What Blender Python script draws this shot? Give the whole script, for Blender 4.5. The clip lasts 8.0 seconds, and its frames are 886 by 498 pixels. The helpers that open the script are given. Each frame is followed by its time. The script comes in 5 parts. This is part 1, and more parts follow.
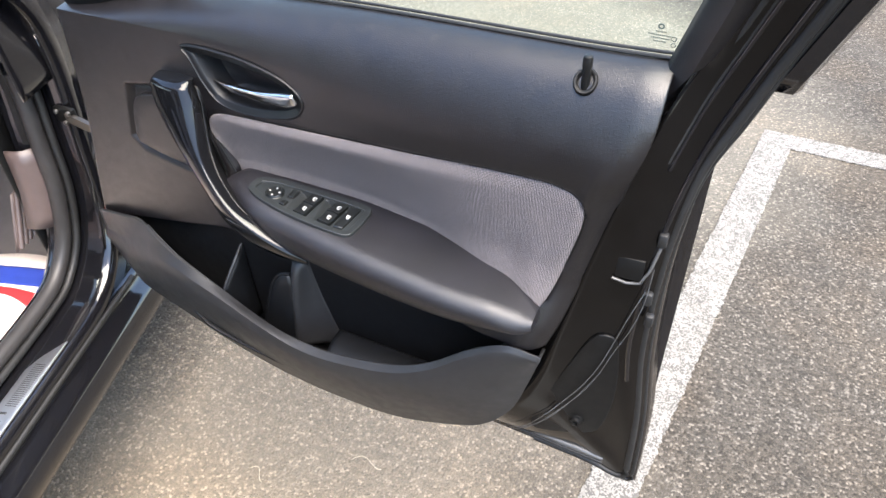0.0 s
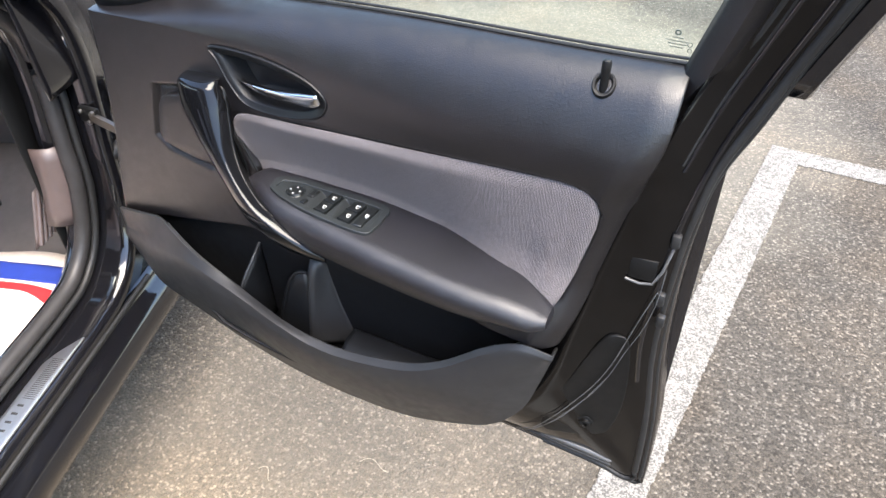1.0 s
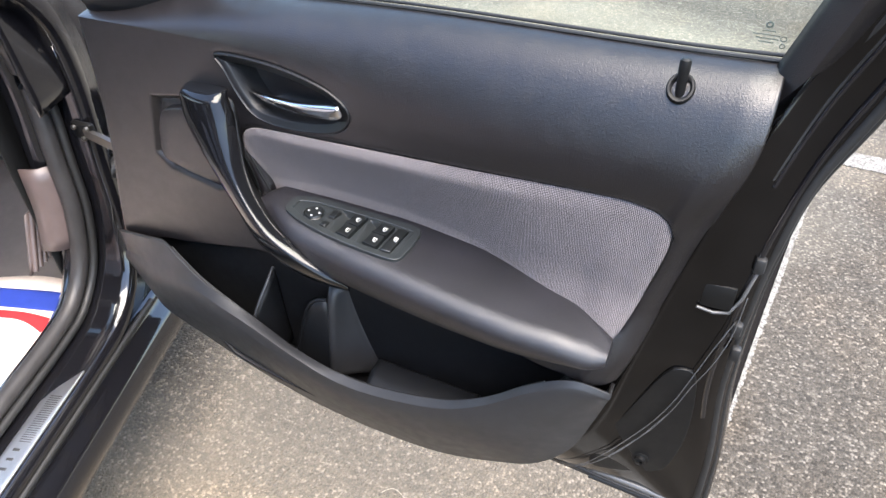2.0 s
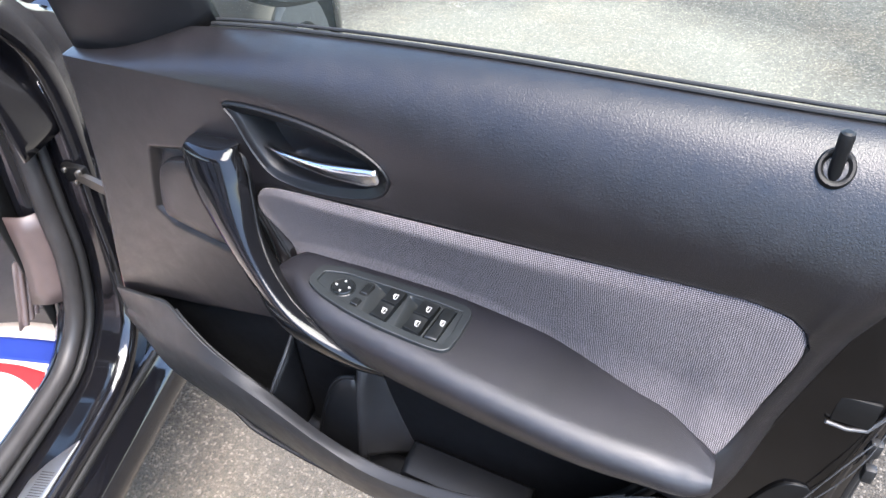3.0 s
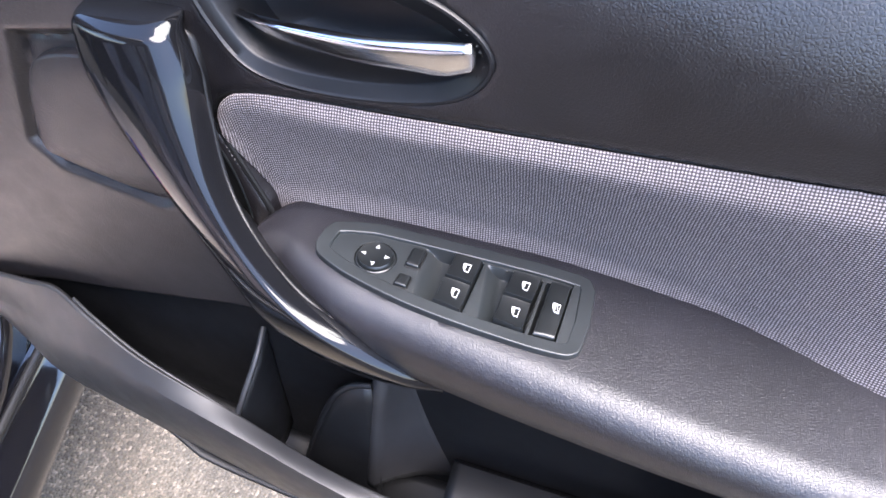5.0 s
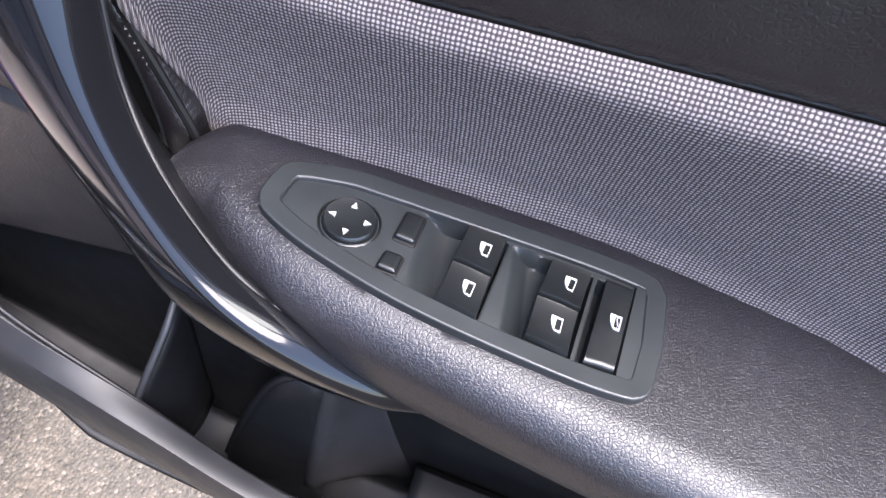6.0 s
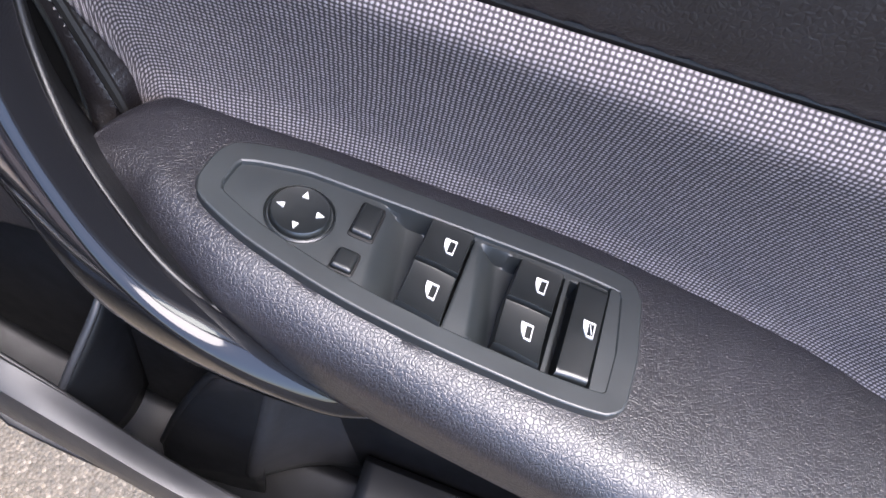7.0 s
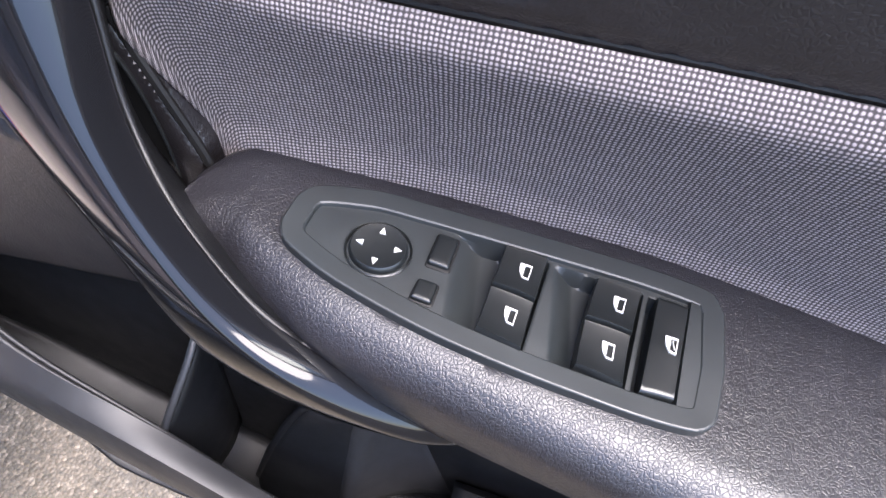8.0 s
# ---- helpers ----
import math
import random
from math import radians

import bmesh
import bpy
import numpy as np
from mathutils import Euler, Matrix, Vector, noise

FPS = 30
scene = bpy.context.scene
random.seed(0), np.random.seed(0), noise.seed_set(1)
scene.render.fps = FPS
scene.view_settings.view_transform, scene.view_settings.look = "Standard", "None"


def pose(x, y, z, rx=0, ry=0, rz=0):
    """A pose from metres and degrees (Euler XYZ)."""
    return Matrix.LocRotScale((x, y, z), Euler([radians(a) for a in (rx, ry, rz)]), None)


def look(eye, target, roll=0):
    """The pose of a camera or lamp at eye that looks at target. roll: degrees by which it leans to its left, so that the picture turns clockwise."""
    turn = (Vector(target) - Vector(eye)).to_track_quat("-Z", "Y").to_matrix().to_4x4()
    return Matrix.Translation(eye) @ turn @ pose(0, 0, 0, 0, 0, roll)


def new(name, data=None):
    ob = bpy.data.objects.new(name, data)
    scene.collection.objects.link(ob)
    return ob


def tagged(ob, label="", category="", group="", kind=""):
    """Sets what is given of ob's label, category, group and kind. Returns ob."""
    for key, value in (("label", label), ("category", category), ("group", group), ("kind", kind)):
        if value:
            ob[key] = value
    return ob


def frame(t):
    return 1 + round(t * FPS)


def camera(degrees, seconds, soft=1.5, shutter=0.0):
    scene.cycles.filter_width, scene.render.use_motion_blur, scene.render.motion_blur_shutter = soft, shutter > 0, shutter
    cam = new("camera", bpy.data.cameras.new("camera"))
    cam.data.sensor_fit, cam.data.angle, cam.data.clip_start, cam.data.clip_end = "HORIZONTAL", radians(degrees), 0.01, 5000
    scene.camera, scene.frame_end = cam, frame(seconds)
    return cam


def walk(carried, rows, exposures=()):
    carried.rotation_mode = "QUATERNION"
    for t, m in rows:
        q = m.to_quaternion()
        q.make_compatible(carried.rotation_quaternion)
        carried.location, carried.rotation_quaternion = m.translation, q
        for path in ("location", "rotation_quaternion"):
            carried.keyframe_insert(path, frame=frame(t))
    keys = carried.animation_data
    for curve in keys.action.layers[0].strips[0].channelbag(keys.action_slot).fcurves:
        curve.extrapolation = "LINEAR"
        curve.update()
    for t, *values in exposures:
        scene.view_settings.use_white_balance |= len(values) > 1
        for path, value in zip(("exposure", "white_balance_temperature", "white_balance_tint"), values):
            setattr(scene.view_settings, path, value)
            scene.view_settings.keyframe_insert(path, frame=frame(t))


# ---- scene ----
cam = camera(64.2, 8.0)
PATH = [
    (0, (0.865, -0.621, 1.342), (0.225, 0.751, 0.035), -2.1),
    (0.5, (0.868, -0.641, 1.345), (0.212, 0.756, 0.073), -1.6),
    (1, (0.862, -0.652, 1.342), (0.202, 0.738, 0.065), -1.3),
    (1.5, (0.831, -0.64, 1.323), (0.178, 0.756, 0.049), -2.1),
    (3, (0.675, -0.458, 1.285), (0.0, 0.917, -0.001), -3.6),
    (3.5, (0.625, -0.449, 1.282), (-0.023, 0.978, 0.04), -2.2),
    (4, (0.557, -0.428, 1.244), (-0.022, 1.028, 0.001), -0.5),
    (4.5, (0.494, -0.361, 1.177), (0.009, 1.108, -0.09), -0.2),
    (5, (0.464, -0.311, 1.112), (0.115, 1.052, -0.309), 1.3),
    (6.5, (0.395, -0.187, 1.006), (0.363, 1.07, -0.549), 17.7),
    (7, (0.397, -0.186, 1.006), (0.442, 1.045, -0.57), 19.8),
    (7.5, (0.396, -0.192, 1.008), (0.35, 1.022, -0.581), 13.7),
    (8, (0.395, -0.189, 1.012), (0.23, 1.043, -0.555), 8.2),
]
walk(cam, [(t, look(eye, target, roll)) for t, eye, target, roll in PATH], exposures=[(0.0, 2.78, 6500, 10), (1.5, 2.78, 6500, 10), (3.0, 2.98, 6080, 12), (3.6, 2.95, 6050, 13), (5.0, 3.27, 6000, 17), (6.5, 2.95, 6000, 17), (8.0, 3.0, 6080, 17)])

# ---- light: bright hazy daylight ----
SUN_ELEV, SUN_AZ = 66.0, 118.0
world = bpy.data.worlds.new("sky")
scene.world = world
world.use_nodes = True
_wn = world.node_tree.nodes
_sky = _wn.new("ShaderNodeTexSky")
_sky.sky_type, _sky.sun_disc = "NISHITA", False
_sky.sun_elevation, _sky.sun_rotation = radians(SUN_ELEV), radians(SUN_AZ)
_sky.dust_density, _sky.air_density = 1.3, 1.0
world.node_tree.links.new(_sky.outputs[0], _wn["Background"].inputs[0])
_wn["Background"].inputs[1].default_value = 0.15
sun_data = bpy.data.lights.new("sun", "SUN")
sun_data.energy, sun_data.angle, sun_data.color = 3.0, radians(56), (1.0, 0.89, 0.77)
sun = new("sun", sun_data)
_az, _el = radians(SUN_AZ), radians(SUN_ELEV)
sun.matrix_world = look((0, 0, 6), Vector((0, 0, 6)) - Vector((math.sin(_az) * math.cos(_el), math.cos(_az) * math.cos(_el), math.sin(_el))))


# ---- materials ----
class Mat:
    """A small builder for node materials in metric object coordinates."""

    def __init__(self, name):
        self.m = bpy.data.materials.new(name)
        self.m.use_nodes = True
        self.t = self.m.node_tree
        self.n = self.t.nodes
        self.b = self.n["Principled BSDF"]
        self.co = self.n.new("ShaderNodeTexCoord").outputs["Object"]

    def link(self, a, b):
        self.t.links.new(a, b)

    def set(self, **k):
        for key, v in k.items():
            self.b.inputs[key.replace("_", " ")].default_value = v
        return self

    def noise(self, scale, detail=4, rough=0.55):
        n = self.n.new("ShaderNodeTexNoise")
        n.inputs["Scale"].default_value, n.inputs["Detail"].default_value, n.inputs["Roughness"].default_value = scale, detail, rough
        self.link(self.co, n.inputs["Vector"])
        return n.outputs["Fac"]

    def voro(self, scale, feature="F1", out="Distance"):
        n = self.n.new("ShaderNodeTexVoronoi")
        n.feature = feature
        n.inputs["Scale"].default_value = scale
        self.link(self.co, n.inputs["Vector"])
        return n.outputs[out]

    def ramp(self, fac, *stops):
        n = self.n.new("ShaderNodeValToRGB")
        e = n.color_ramp.elements
        while len(e) < len(stops):
            e.new(0.5)
        for el, (p, c) in zip(e, stops):
            el.position, el.color = p, (c, c, c, 1) if isinstance(c, (int, float)) else (*c, 1)
        self.link(fac, n.inputs[0])
        return n.outputs[0]

    def mix(self, fac, a, b, mode="MIX"):
        n = self.n.new("ShaderNodeMix")
        n.data_type, n.blend_type = "RGBA", mode
        for sock, v in ((n.inputs["Factor"], fac), (n.inputs["A"], a), (n.inputs["B"], b)):
            if isinstance(v, (int, float)):
                sock.default_value = v if sock.type == "VALUE" else (v, v, v, 1)
            elif isinstance(v, tuple):
                sock.default_value = (*v, 1)
            else:
                self.link(v, sock)
        return n.outputs["Result"]

    def math(self, op, a, b=0.0):
        n = self.n.new("ShaderNodeMath")
        n.operation = op
        for sock, v in zip(n.inputs, (a, b)):
            if isinstance(v, (int, float)):
                sock.default_value = v
            else:
                self.link(v, sock)
        return n.outputs[0]

    def bump(self, height, strength=0.3, distance=0.001):
        n = self.n.new("ShaderNodeBump")
        n.inputs["Strength"].default_value, n.inputs["Distance"].default_value = strength, distance
        if self.b.inputs["Normal"].links:
            self.link(self.b.inputs["Normal"].links[0].from_socket, n.inputs["Normal"])
        self.link(height, n.inputs["Height"])
        self.link(n.outputs[0], self.b.inputs["Normal"])
        return self

    def color(self, c):
        self.link(c, self.b.inputs["Base Color"])
        return self

    def rough(self, c):
        self.link(c, self.b.inputs["Roughness"])
        return self


def plastic(name, base, rough, grain=0.0, cell=700.0, tint=(1, 1, 1), spec=0.5):
    m = Mat(name)
    lo, hi = (tuple(base * k * c for c in tint) for k in (0.8, 1.25))
    m.color(m.ramp(m.noise(28, 6), (0.3, lo), (0.7, hi)))
    m.rough(m.ramp(m.noise(60, 5), (0.3, rough - 0.05), (0.75, rough + 0.07)))
    m.set(Specular_IOR_Level=spec)
    if grain:
        h = m.mix(0.72, m.ramp(m.voro(cell, "DISTANCE_TO_EDGE"), (0.0, 0.0), (0.3, 1.0)), m.noise(cell * 0.8, 3))
        m.bump(h, grain, 0.0006)
    else:
        m.bump(m.noise(900, 2), 0.06, 0.0003)
    return m.m


def leather(name, base, rough):
    """Fine pebbled leather: small soft cells parted by thin wandering creases."""
    m = Mat(name)
    m.color(m.ramp(m.noise(18, 6), (0.3, (base * 0.80, base * 0.8, base * 1.02)), (0.7, (base * 1.18, base * 1.15, base * 1.50))))
    warp = m.n.new("ShaderNodeVectorMath")
    warp.operation = "MULTIPLY_ADD"
    nz = m.n.new("ShaderNodeTexNoise")
    nz.inputs["Scale"].default_value, nz.inputs["Detail"].default_value = 300, 3
    m.link(m.co, nz.inputs["Vector"])
    m.link(nz.outputs["Color"], warp.inputs[0])
    warp.inputs[1].default_value = (0.0030, 0.0030, 0.0030)
    m.link(m.co, warp.inputs[2])
    m.co = warp.outputs[0]
    crease = m.ramp(m.voro(660, "DISTANCE_TO_EDGE"), (0.0, 0.0), (0.07, 0.62), (0.22, 1.0))
    fine = m.ramp(m.noise(2300, 3, 0.6), (0.3, 0.0), (0.7, 1.0))
    h = m.mix(0.2, crease, fine)
    m.bump(h, 0.44, 0.00034)
    m.set(Specular_IOR_Level=0.50)
    m.rough(m.ramp(h, (0.0, rough + 0.22), (0.7, rough)))
    return m.m


def gloss(name, base, rough, coat=1.0):
    m = Mat(name)
    m.set(Base_Color=(*base, 1), Coat_Weight=coat, Coat_Roughness=0.04, Specular_IOR_Level=0.32)
    m.rough(m.ramp(m.noise(90, 5), (0.35, rough), (0.75, rough + 0.06)))
    m.bump(m.noise(14, 2), 0.01, 0.002)
    return m.m


def paint(name):
    m = Mat(name)
    dust = m.ramp(m.noise(45, 8, 0.7), (0.5, (0.004, 0.004, 0.005)), (0.9, (0.009, 0.0085, 0.008)))
    m.color(dust)
    m.rough(m.ramp(m.noise(30, 7), (0.3, 0.07), (0.8, 0.20)))
    m.set(Coat_Weight=0.6, Coat_Roughness=0.05, Specular_IOR_Level=0.35)
    m.bump(m.noise(700, 2), 0.03, 0.0003)
    return m.m


def metal(name, base, rough):
    m = Mat(name)
    m.set(Metallic=1.0)
    m.color(m.ramp(m.noise(120, 4), (0.3, tuple(c * 0.95 for c in base)), (0.7, base)))
    m.rough(m.ramp(m.noise(40, 3), (0.3, rough - 0.015), (0.7, rough + 0.02)))
    return m.m


def weave(name):
    """Pale and black basket weave, laid along the mesh's own metric UVs."""
    m = Mat(name)
    uv = m.n.new("ShaderNodeUVMap").outputs[0]
    sep = m.n.new("ShaderNodeSeparateXYZ")
    warp = m.n.new("ShaderNodeVectorMath")
    warp.operation = "MULTIPLY_ADD"
    nz = m.n.new("ShaderNodeTexNoise")
    nz.inputs["Scale"].default_value = 60
    m.link(uv, nz.inputs["Vector"])
    m.link(nz.outputs["Color"], warp.inputs[0])
    warp.inputs[1].default_value = (0.0011, 0.0011, 0)
    m.link(uv, warp.inputs[2])
    # uneven yarns: each crossing sits a little off the grid
    yarn = m.n.new("ShaderNodeTexNoise")
    yarn.inputs["Scale"].default_value, yarn.inputs["Detail"].default_value = 360, 1
    m.link(uv, yarn.inputs["Vector"])
    jog = m.n.new("ShaderNodeVectorMath")
    jog.operation = "MULTIPLY_ADD"
    m.link(yarn.outputs["Color"], jog.inputs[0])
    jog.inputs[1].default_value = (0.0008, 0.0008, 0)
    m.link(warp.outputs[0], jog.inputs[2])
    m.link(jog.outputs[0], sep.inputs[0])
    k = 2 * math.pi / 0.0017
    sx = m.math("SINE", m.math("MULTIPLY", sep.outputs[0], k))
    sy = m.math("SINE", m.math("MULTIPLY", sep.outputs[1], k))
    dot = m.math("MULTIPLY", m.math("ADD", m.math("MULTIPLY", sx, 0.85), 1.1), m.math("ADD", m.math("MULTIPLY", sy, 0.85), 1.1))
    fac = m.ramp(m.math("MULTIPLY", dot, 0.25), (0.10, 0.0), (0.68, 1.0))
    pale = m.ramp(m.noise(240, 3), (0.3, (0.182, 0.162, 0.164)), (0.7, (0.242, 0.217, 0.220)))
    m.color(m.mix(fac, (0.034, 0.0308, 0.0316), pale))
    m.set(Roughness=0.9, Specular_IOR_Level=0.08)
    m.bump(m.math("MULTIPLY", dot, 0.25), 0.35, 0.0005)
    return m.m


def asphalt(name):
    m = Mat(name)
    stone = m.voro(175, "F1", "Color")
    bw = m.n.new("ShaderNodeSeparateColor")
    m.link(stone, bw.inputs[0])
    agg = m.ramp(bw.outputs[0], (0.0, (0.026, 0.0235, 0.0195)), (0.35, (0.044, 0.040, 0.0335)), (0.8, (0.062, 0.0555, 0.046)), (0.97, (0.125, 0.113, 0.096)))
    fine = m.ramp(m.noise(620, 3), (0.3, 0.82), (0.7, 1.17))
    c = m.mix(1.0, agg, fine, "MULTIPLY")
    stain = m.ramp(m.noise(1.7, 7, 0.62), (0.3, 0.76), (0.7, 1.05))
    c = m.mix(1.0, c, stain, "MULTIPLY")
    brown = m.ramp(m.noise(2.6, 5), (0.45, 0.0), (0.7, 0.6))
    c = m.mix(brown, c, m.mix(1.0, c, (1.14, 1.0, 0.84), "MULTIPLY"))
    # paler patch of older surface, brightened further to offset the door's shade
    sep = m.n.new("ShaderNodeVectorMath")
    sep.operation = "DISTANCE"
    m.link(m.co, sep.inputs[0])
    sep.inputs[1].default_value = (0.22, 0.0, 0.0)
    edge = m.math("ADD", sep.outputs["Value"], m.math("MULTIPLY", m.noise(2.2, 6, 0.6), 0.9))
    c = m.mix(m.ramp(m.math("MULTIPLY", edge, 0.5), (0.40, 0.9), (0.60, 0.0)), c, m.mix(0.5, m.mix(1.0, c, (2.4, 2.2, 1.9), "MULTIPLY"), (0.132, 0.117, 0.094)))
    # pale patch beyond the door: the window's haze put into the ground colour
    far = m.n.new("ShaderNodeVectorMath")
    far.operation = "DISTANCE"
    m.link(m.co, far.inputs[0])
    far.inputs[1].default_value = (0.0, 1.8, 0.0)
    worn = m.math("ADD", far.outputs["Value"], m.math("MULTIPLY", m.noise(1.9, 6, 0.6), 0.7))
    c = m.mix(m.ramp(m.math("MULTIPLY", worn, 0.5), (0.62, 0.9), (0.82, 0.0)), c, m.mix(0.5, m.mix(1.0, c, (2.2, 2.15, 1.98), "MULTIPLY"), (0.120, 0.117, 0.102)))
    pits = m.ramp(m.voro(175, "DISTANCE_TO_EDGE"), (0.0, 0.45), (0.14, 1.0))
    c = m.mix(0.45, c, m.mix(1.0, c, pits, "MULTIPLY"))
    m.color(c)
    m.set(Roughness=0.92, Specular_IOR_Level=0.15)
    m.bump(m.ramp(m.voro(175), (0.0, 1.0), (0.75, 0.0)), 0.8, 0.0035)
    m.bump(m.noise(420, 3), 0.35, 0.0012)
    return m.m


def road_paint(name):
    m = Mat(name)
    worn = m.ramp(m.math("ADD", m.math("MULTIPLY", m.voro(240, "F1", "Distance"), 0.55), m.math("MULTIPLY", m.noise(60, 5, 0.65), 0.75)), (0.665, 0.0), (0.72, 1.0))
    white = m.ramp(m.noise(9, 5), (0.3, (0.112, 0.107, 0.093)), (0.7, (0.145, 0.139, 0.123)))
    m.color(m.mix(worn, white, (0.050, 0.046, 0.040)))
    m.set(Roughness=0.8)
    m.bump(m.ramp(m.voro(130), (0.0, 1.0), (0.75, 0.0)), 0.6, 0.003)
    return m.m


def window_glass(name):
    """Greenish tempered glass with a light film of dust."""
    m = Mat(name)
    out = m.n["Material Output"]
    tr = m.n.new("ShaderNodeBsdfTransparent")
    tr.inputs[0].default_value = (0.93, 1.0, 0.93, 1)
    gl = m.n.new("ShaderNodeBsdfGlossy")
    gl.inputs["Roughness"].default_value = 0.02
    df = m.n.new("ShaderNodeBsdfDiffuse")
    df.inputs[0].default_value = (0.74, 0.84, 0.73, 1)
    film = m.n.new("ShaderNodeMixShader")
    m.link(m.ramp(m.noise(6, 6), (0.3, 0.03), (0.7, 0.05)), film.inputs[0])
    m.link(tr.outputs[0], film.inputs[1])
    m.link(df.outputs[0], film.inputs[2])
    fr = m.n.new("ShaderNodeFresnel")
    fr.inputs[0].default_value = 1.45
    mx = m.n.new("ShaderNodeMixShader")
    m.link(fr.outputs[0], mx.inputs[0])
    m.link(film.outputs[0], mx.inputs[1])
    m.link(gl.outputs[0], mx.inputs[2])
    m.link(mx.outputs[0], out.inputs["Surface"])
    return m.m


def plain(name, c, rough=0.7, **k):
    m = Mat(name)
    m.color(m.ramp(m.noise(40, 5), (0.3, tuple(v * 0.9 for v in c)), (0.7, tuple(min(1, v * 1.06) for v in c))))
    m.set(Roughness=rough, **k)
    m.bump(m.noise(600, 3), 0.08, 0.0004)
    return m.m


M_TRIM = plastic("grained_trim", 0.0042, 0.38, 0.46, 540, (1.08, 0.95, 1.08), 0.52)
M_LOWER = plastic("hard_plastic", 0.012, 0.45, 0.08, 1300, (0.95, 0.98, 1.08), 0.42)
# deeper, bluer black than the hard plastic: shade of recesses in the colour
M_POCKET = plastic("shaded_plastic", 0.0034, 0.43, 0.1, 1300, (0.88, 0.97, 1.16), 0.3)
M_SWITCH = plastic("switch_plastic", 0.0095, 0.48, 0.05, 1500, tint=(0.82, 1.04, 1.14), spec=0.5)
M_BUTTON = plastic("button_plastic", 0.0050, 0.36, 0.0, tint=(0.84, 1.03, 1.12), spec=0.45)
M_DARK = plastic("matte_black", 0.003, 0.5, 0.0, spec=0.22)
M_LEATHER = leather("black_leather", 0.0072, 0.34)
M_GLOSS = gloss("piano_black", (0.0036, 0.0038, 0.0045), 0.05, 0.0)
M_PAINT = paint("black_paint")
M_SHELL = plastic("door_shell_paint", 0.0025, 0.11, 0.0, tint=(1.1, 1.0, 0.98), spec=0.30)
M_CHROME = metal("satin_chrome", (0.66, 0.66, 0.67), 0.17)
M_STEEL = metal("zinc_steel", (0.17, 0.16, 0.145), 0.4)
M_SCUFF = metal("brushed_plate", (0.62, 0.62, 0.63), 0.38)
M_RUBBER = plastic("rubber", 0.007, 0.55, 0.0, spec=0.4)
M_SEAL = plastic("pale_rubber", 0.017, 0.5, 0.0, tint=(1.06, 0.98, 0.97), spec=0.45)
M_FABRIC = weave("two_tone_weave")
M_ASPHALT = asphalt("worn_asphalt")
M_LINE = road_paint("white_road_paint")
M_GLASS = window_glass("door_glass")
M_MIRROR = metal("mirror_silver", (0.85, 0.87, 0.87), 0.06)
M_WHITE = plain("white_print", (0.35, 0.35, 0.34), 0.6)
M_PAPER = plain("mat_paper", (0.66, 0.575, 0.52), 0.75)
M_BLUE = plain("blue_print", (0.015, 0.04, 0.28), 0.7)
M_RED = plain("red_print", (0.38, 0.02, 0.025), 0.7)
M_SEAT = plain("unseen_pale_seat", (0.55, 0.46, 0.45), 0.85)
M_CARPET = plain("carpet", (0.085, 0.076, 0.075), 0.95)
M_BEIGE = plain("kick_plastic", (0.075, 0.055, 0.051), 0.4)
M_PRINT = plain("dark_print", (0.10, 0.12, 0.10), 0.6)
M_STRAW = plain("dry_straw", (0.30, 0.26, 0.19), 0.8)
M_BEAD = plastic("pale_grey_plastic", 0.07, 0.4, 0.0)
M_TYRE = plastic("tyre_rubber", 0.02, 0.7, 0.0)


# ---- mesh tools ----
def thing(name, label, category, at=(0, 0, 0), kind="", group=""):
    ob = new(name)
    ob.location = at
    return tagged(ob, label, category, group, kind)


def mesh_of(name, verts, faces, material, parent=None, label="", smooth=True, uvs=None, sharp=40.0):
    me = bpy.data.meshes.new(name)
    me.from_pydata([tuple(v) for v in verts], [], [tuple(f) for f in faces])
    me.materials.append(material)
    if uvs is not None:
        lay = me.uv_layers.new(name="UVMap")
        for lp in me.loops:
            lay.data[lp.index].uv = uvs[lp.vertex_index]
    if smooth:
        me.shade_smooth()
        me.set_sharp_from_angle(angle=radians(sharp))
    me.update()
    ob = new(name, me)
    if parent is not None:
        while parent.parent is not None and parent.parent.parent is not None:
            parent = parent.parent
        ob.parent = parent
        top, base = parent, Vector((0, 0, 0))
        while top is not None:
            base, top = base + top.location, top.parent
        ob.location = -base
    if label:
        tagged(ob, label)
    return ob


def part(name, bm, material, parent=None, label="", smooth=True, sharp=40.0):
    bm.verts.index_update()
    ob = mesh_of(name, [v.co.copy() for v in bm.verts], [[v.index for v in f.verts] for f in bm.faces], material, parent, label, smooth, None, sharp)
    bm.free()
    return ob


def curve_at(q, xs, ys):
    """Smooth interpolation through (xs, ys)."""
    xs, ys, q = np.asarray(xs, float), np.asarray(ys, float), np.asarray(q, float)
    d = np.diff(ys) / np.diff(xs)
    m = np.concatenate([[d[0]], np.where(d[:-1] * d[1:] > 0, 2 * d[:-1] * d[1:] / (d[:-1] + d[1:] + 1e-12), 0), [d[-1]]])
    i = np.clip(np.searchsorted(xs, q) - 1, 0, len(xs) - 2)
    h = xs[i + 1] - xs[i]
    t = np.clip((q - xs[i]) / h, 0, 1)
    return (2 * t**3 - 3 * t**2 + 1) * ys[i] + (t**3 - 2 * t**2 + t) * h * m[i] + (-2 * t**3 + 3 * t**2) * ys[i + 1] + (t**3 - t**2) * h * m[i + 1]


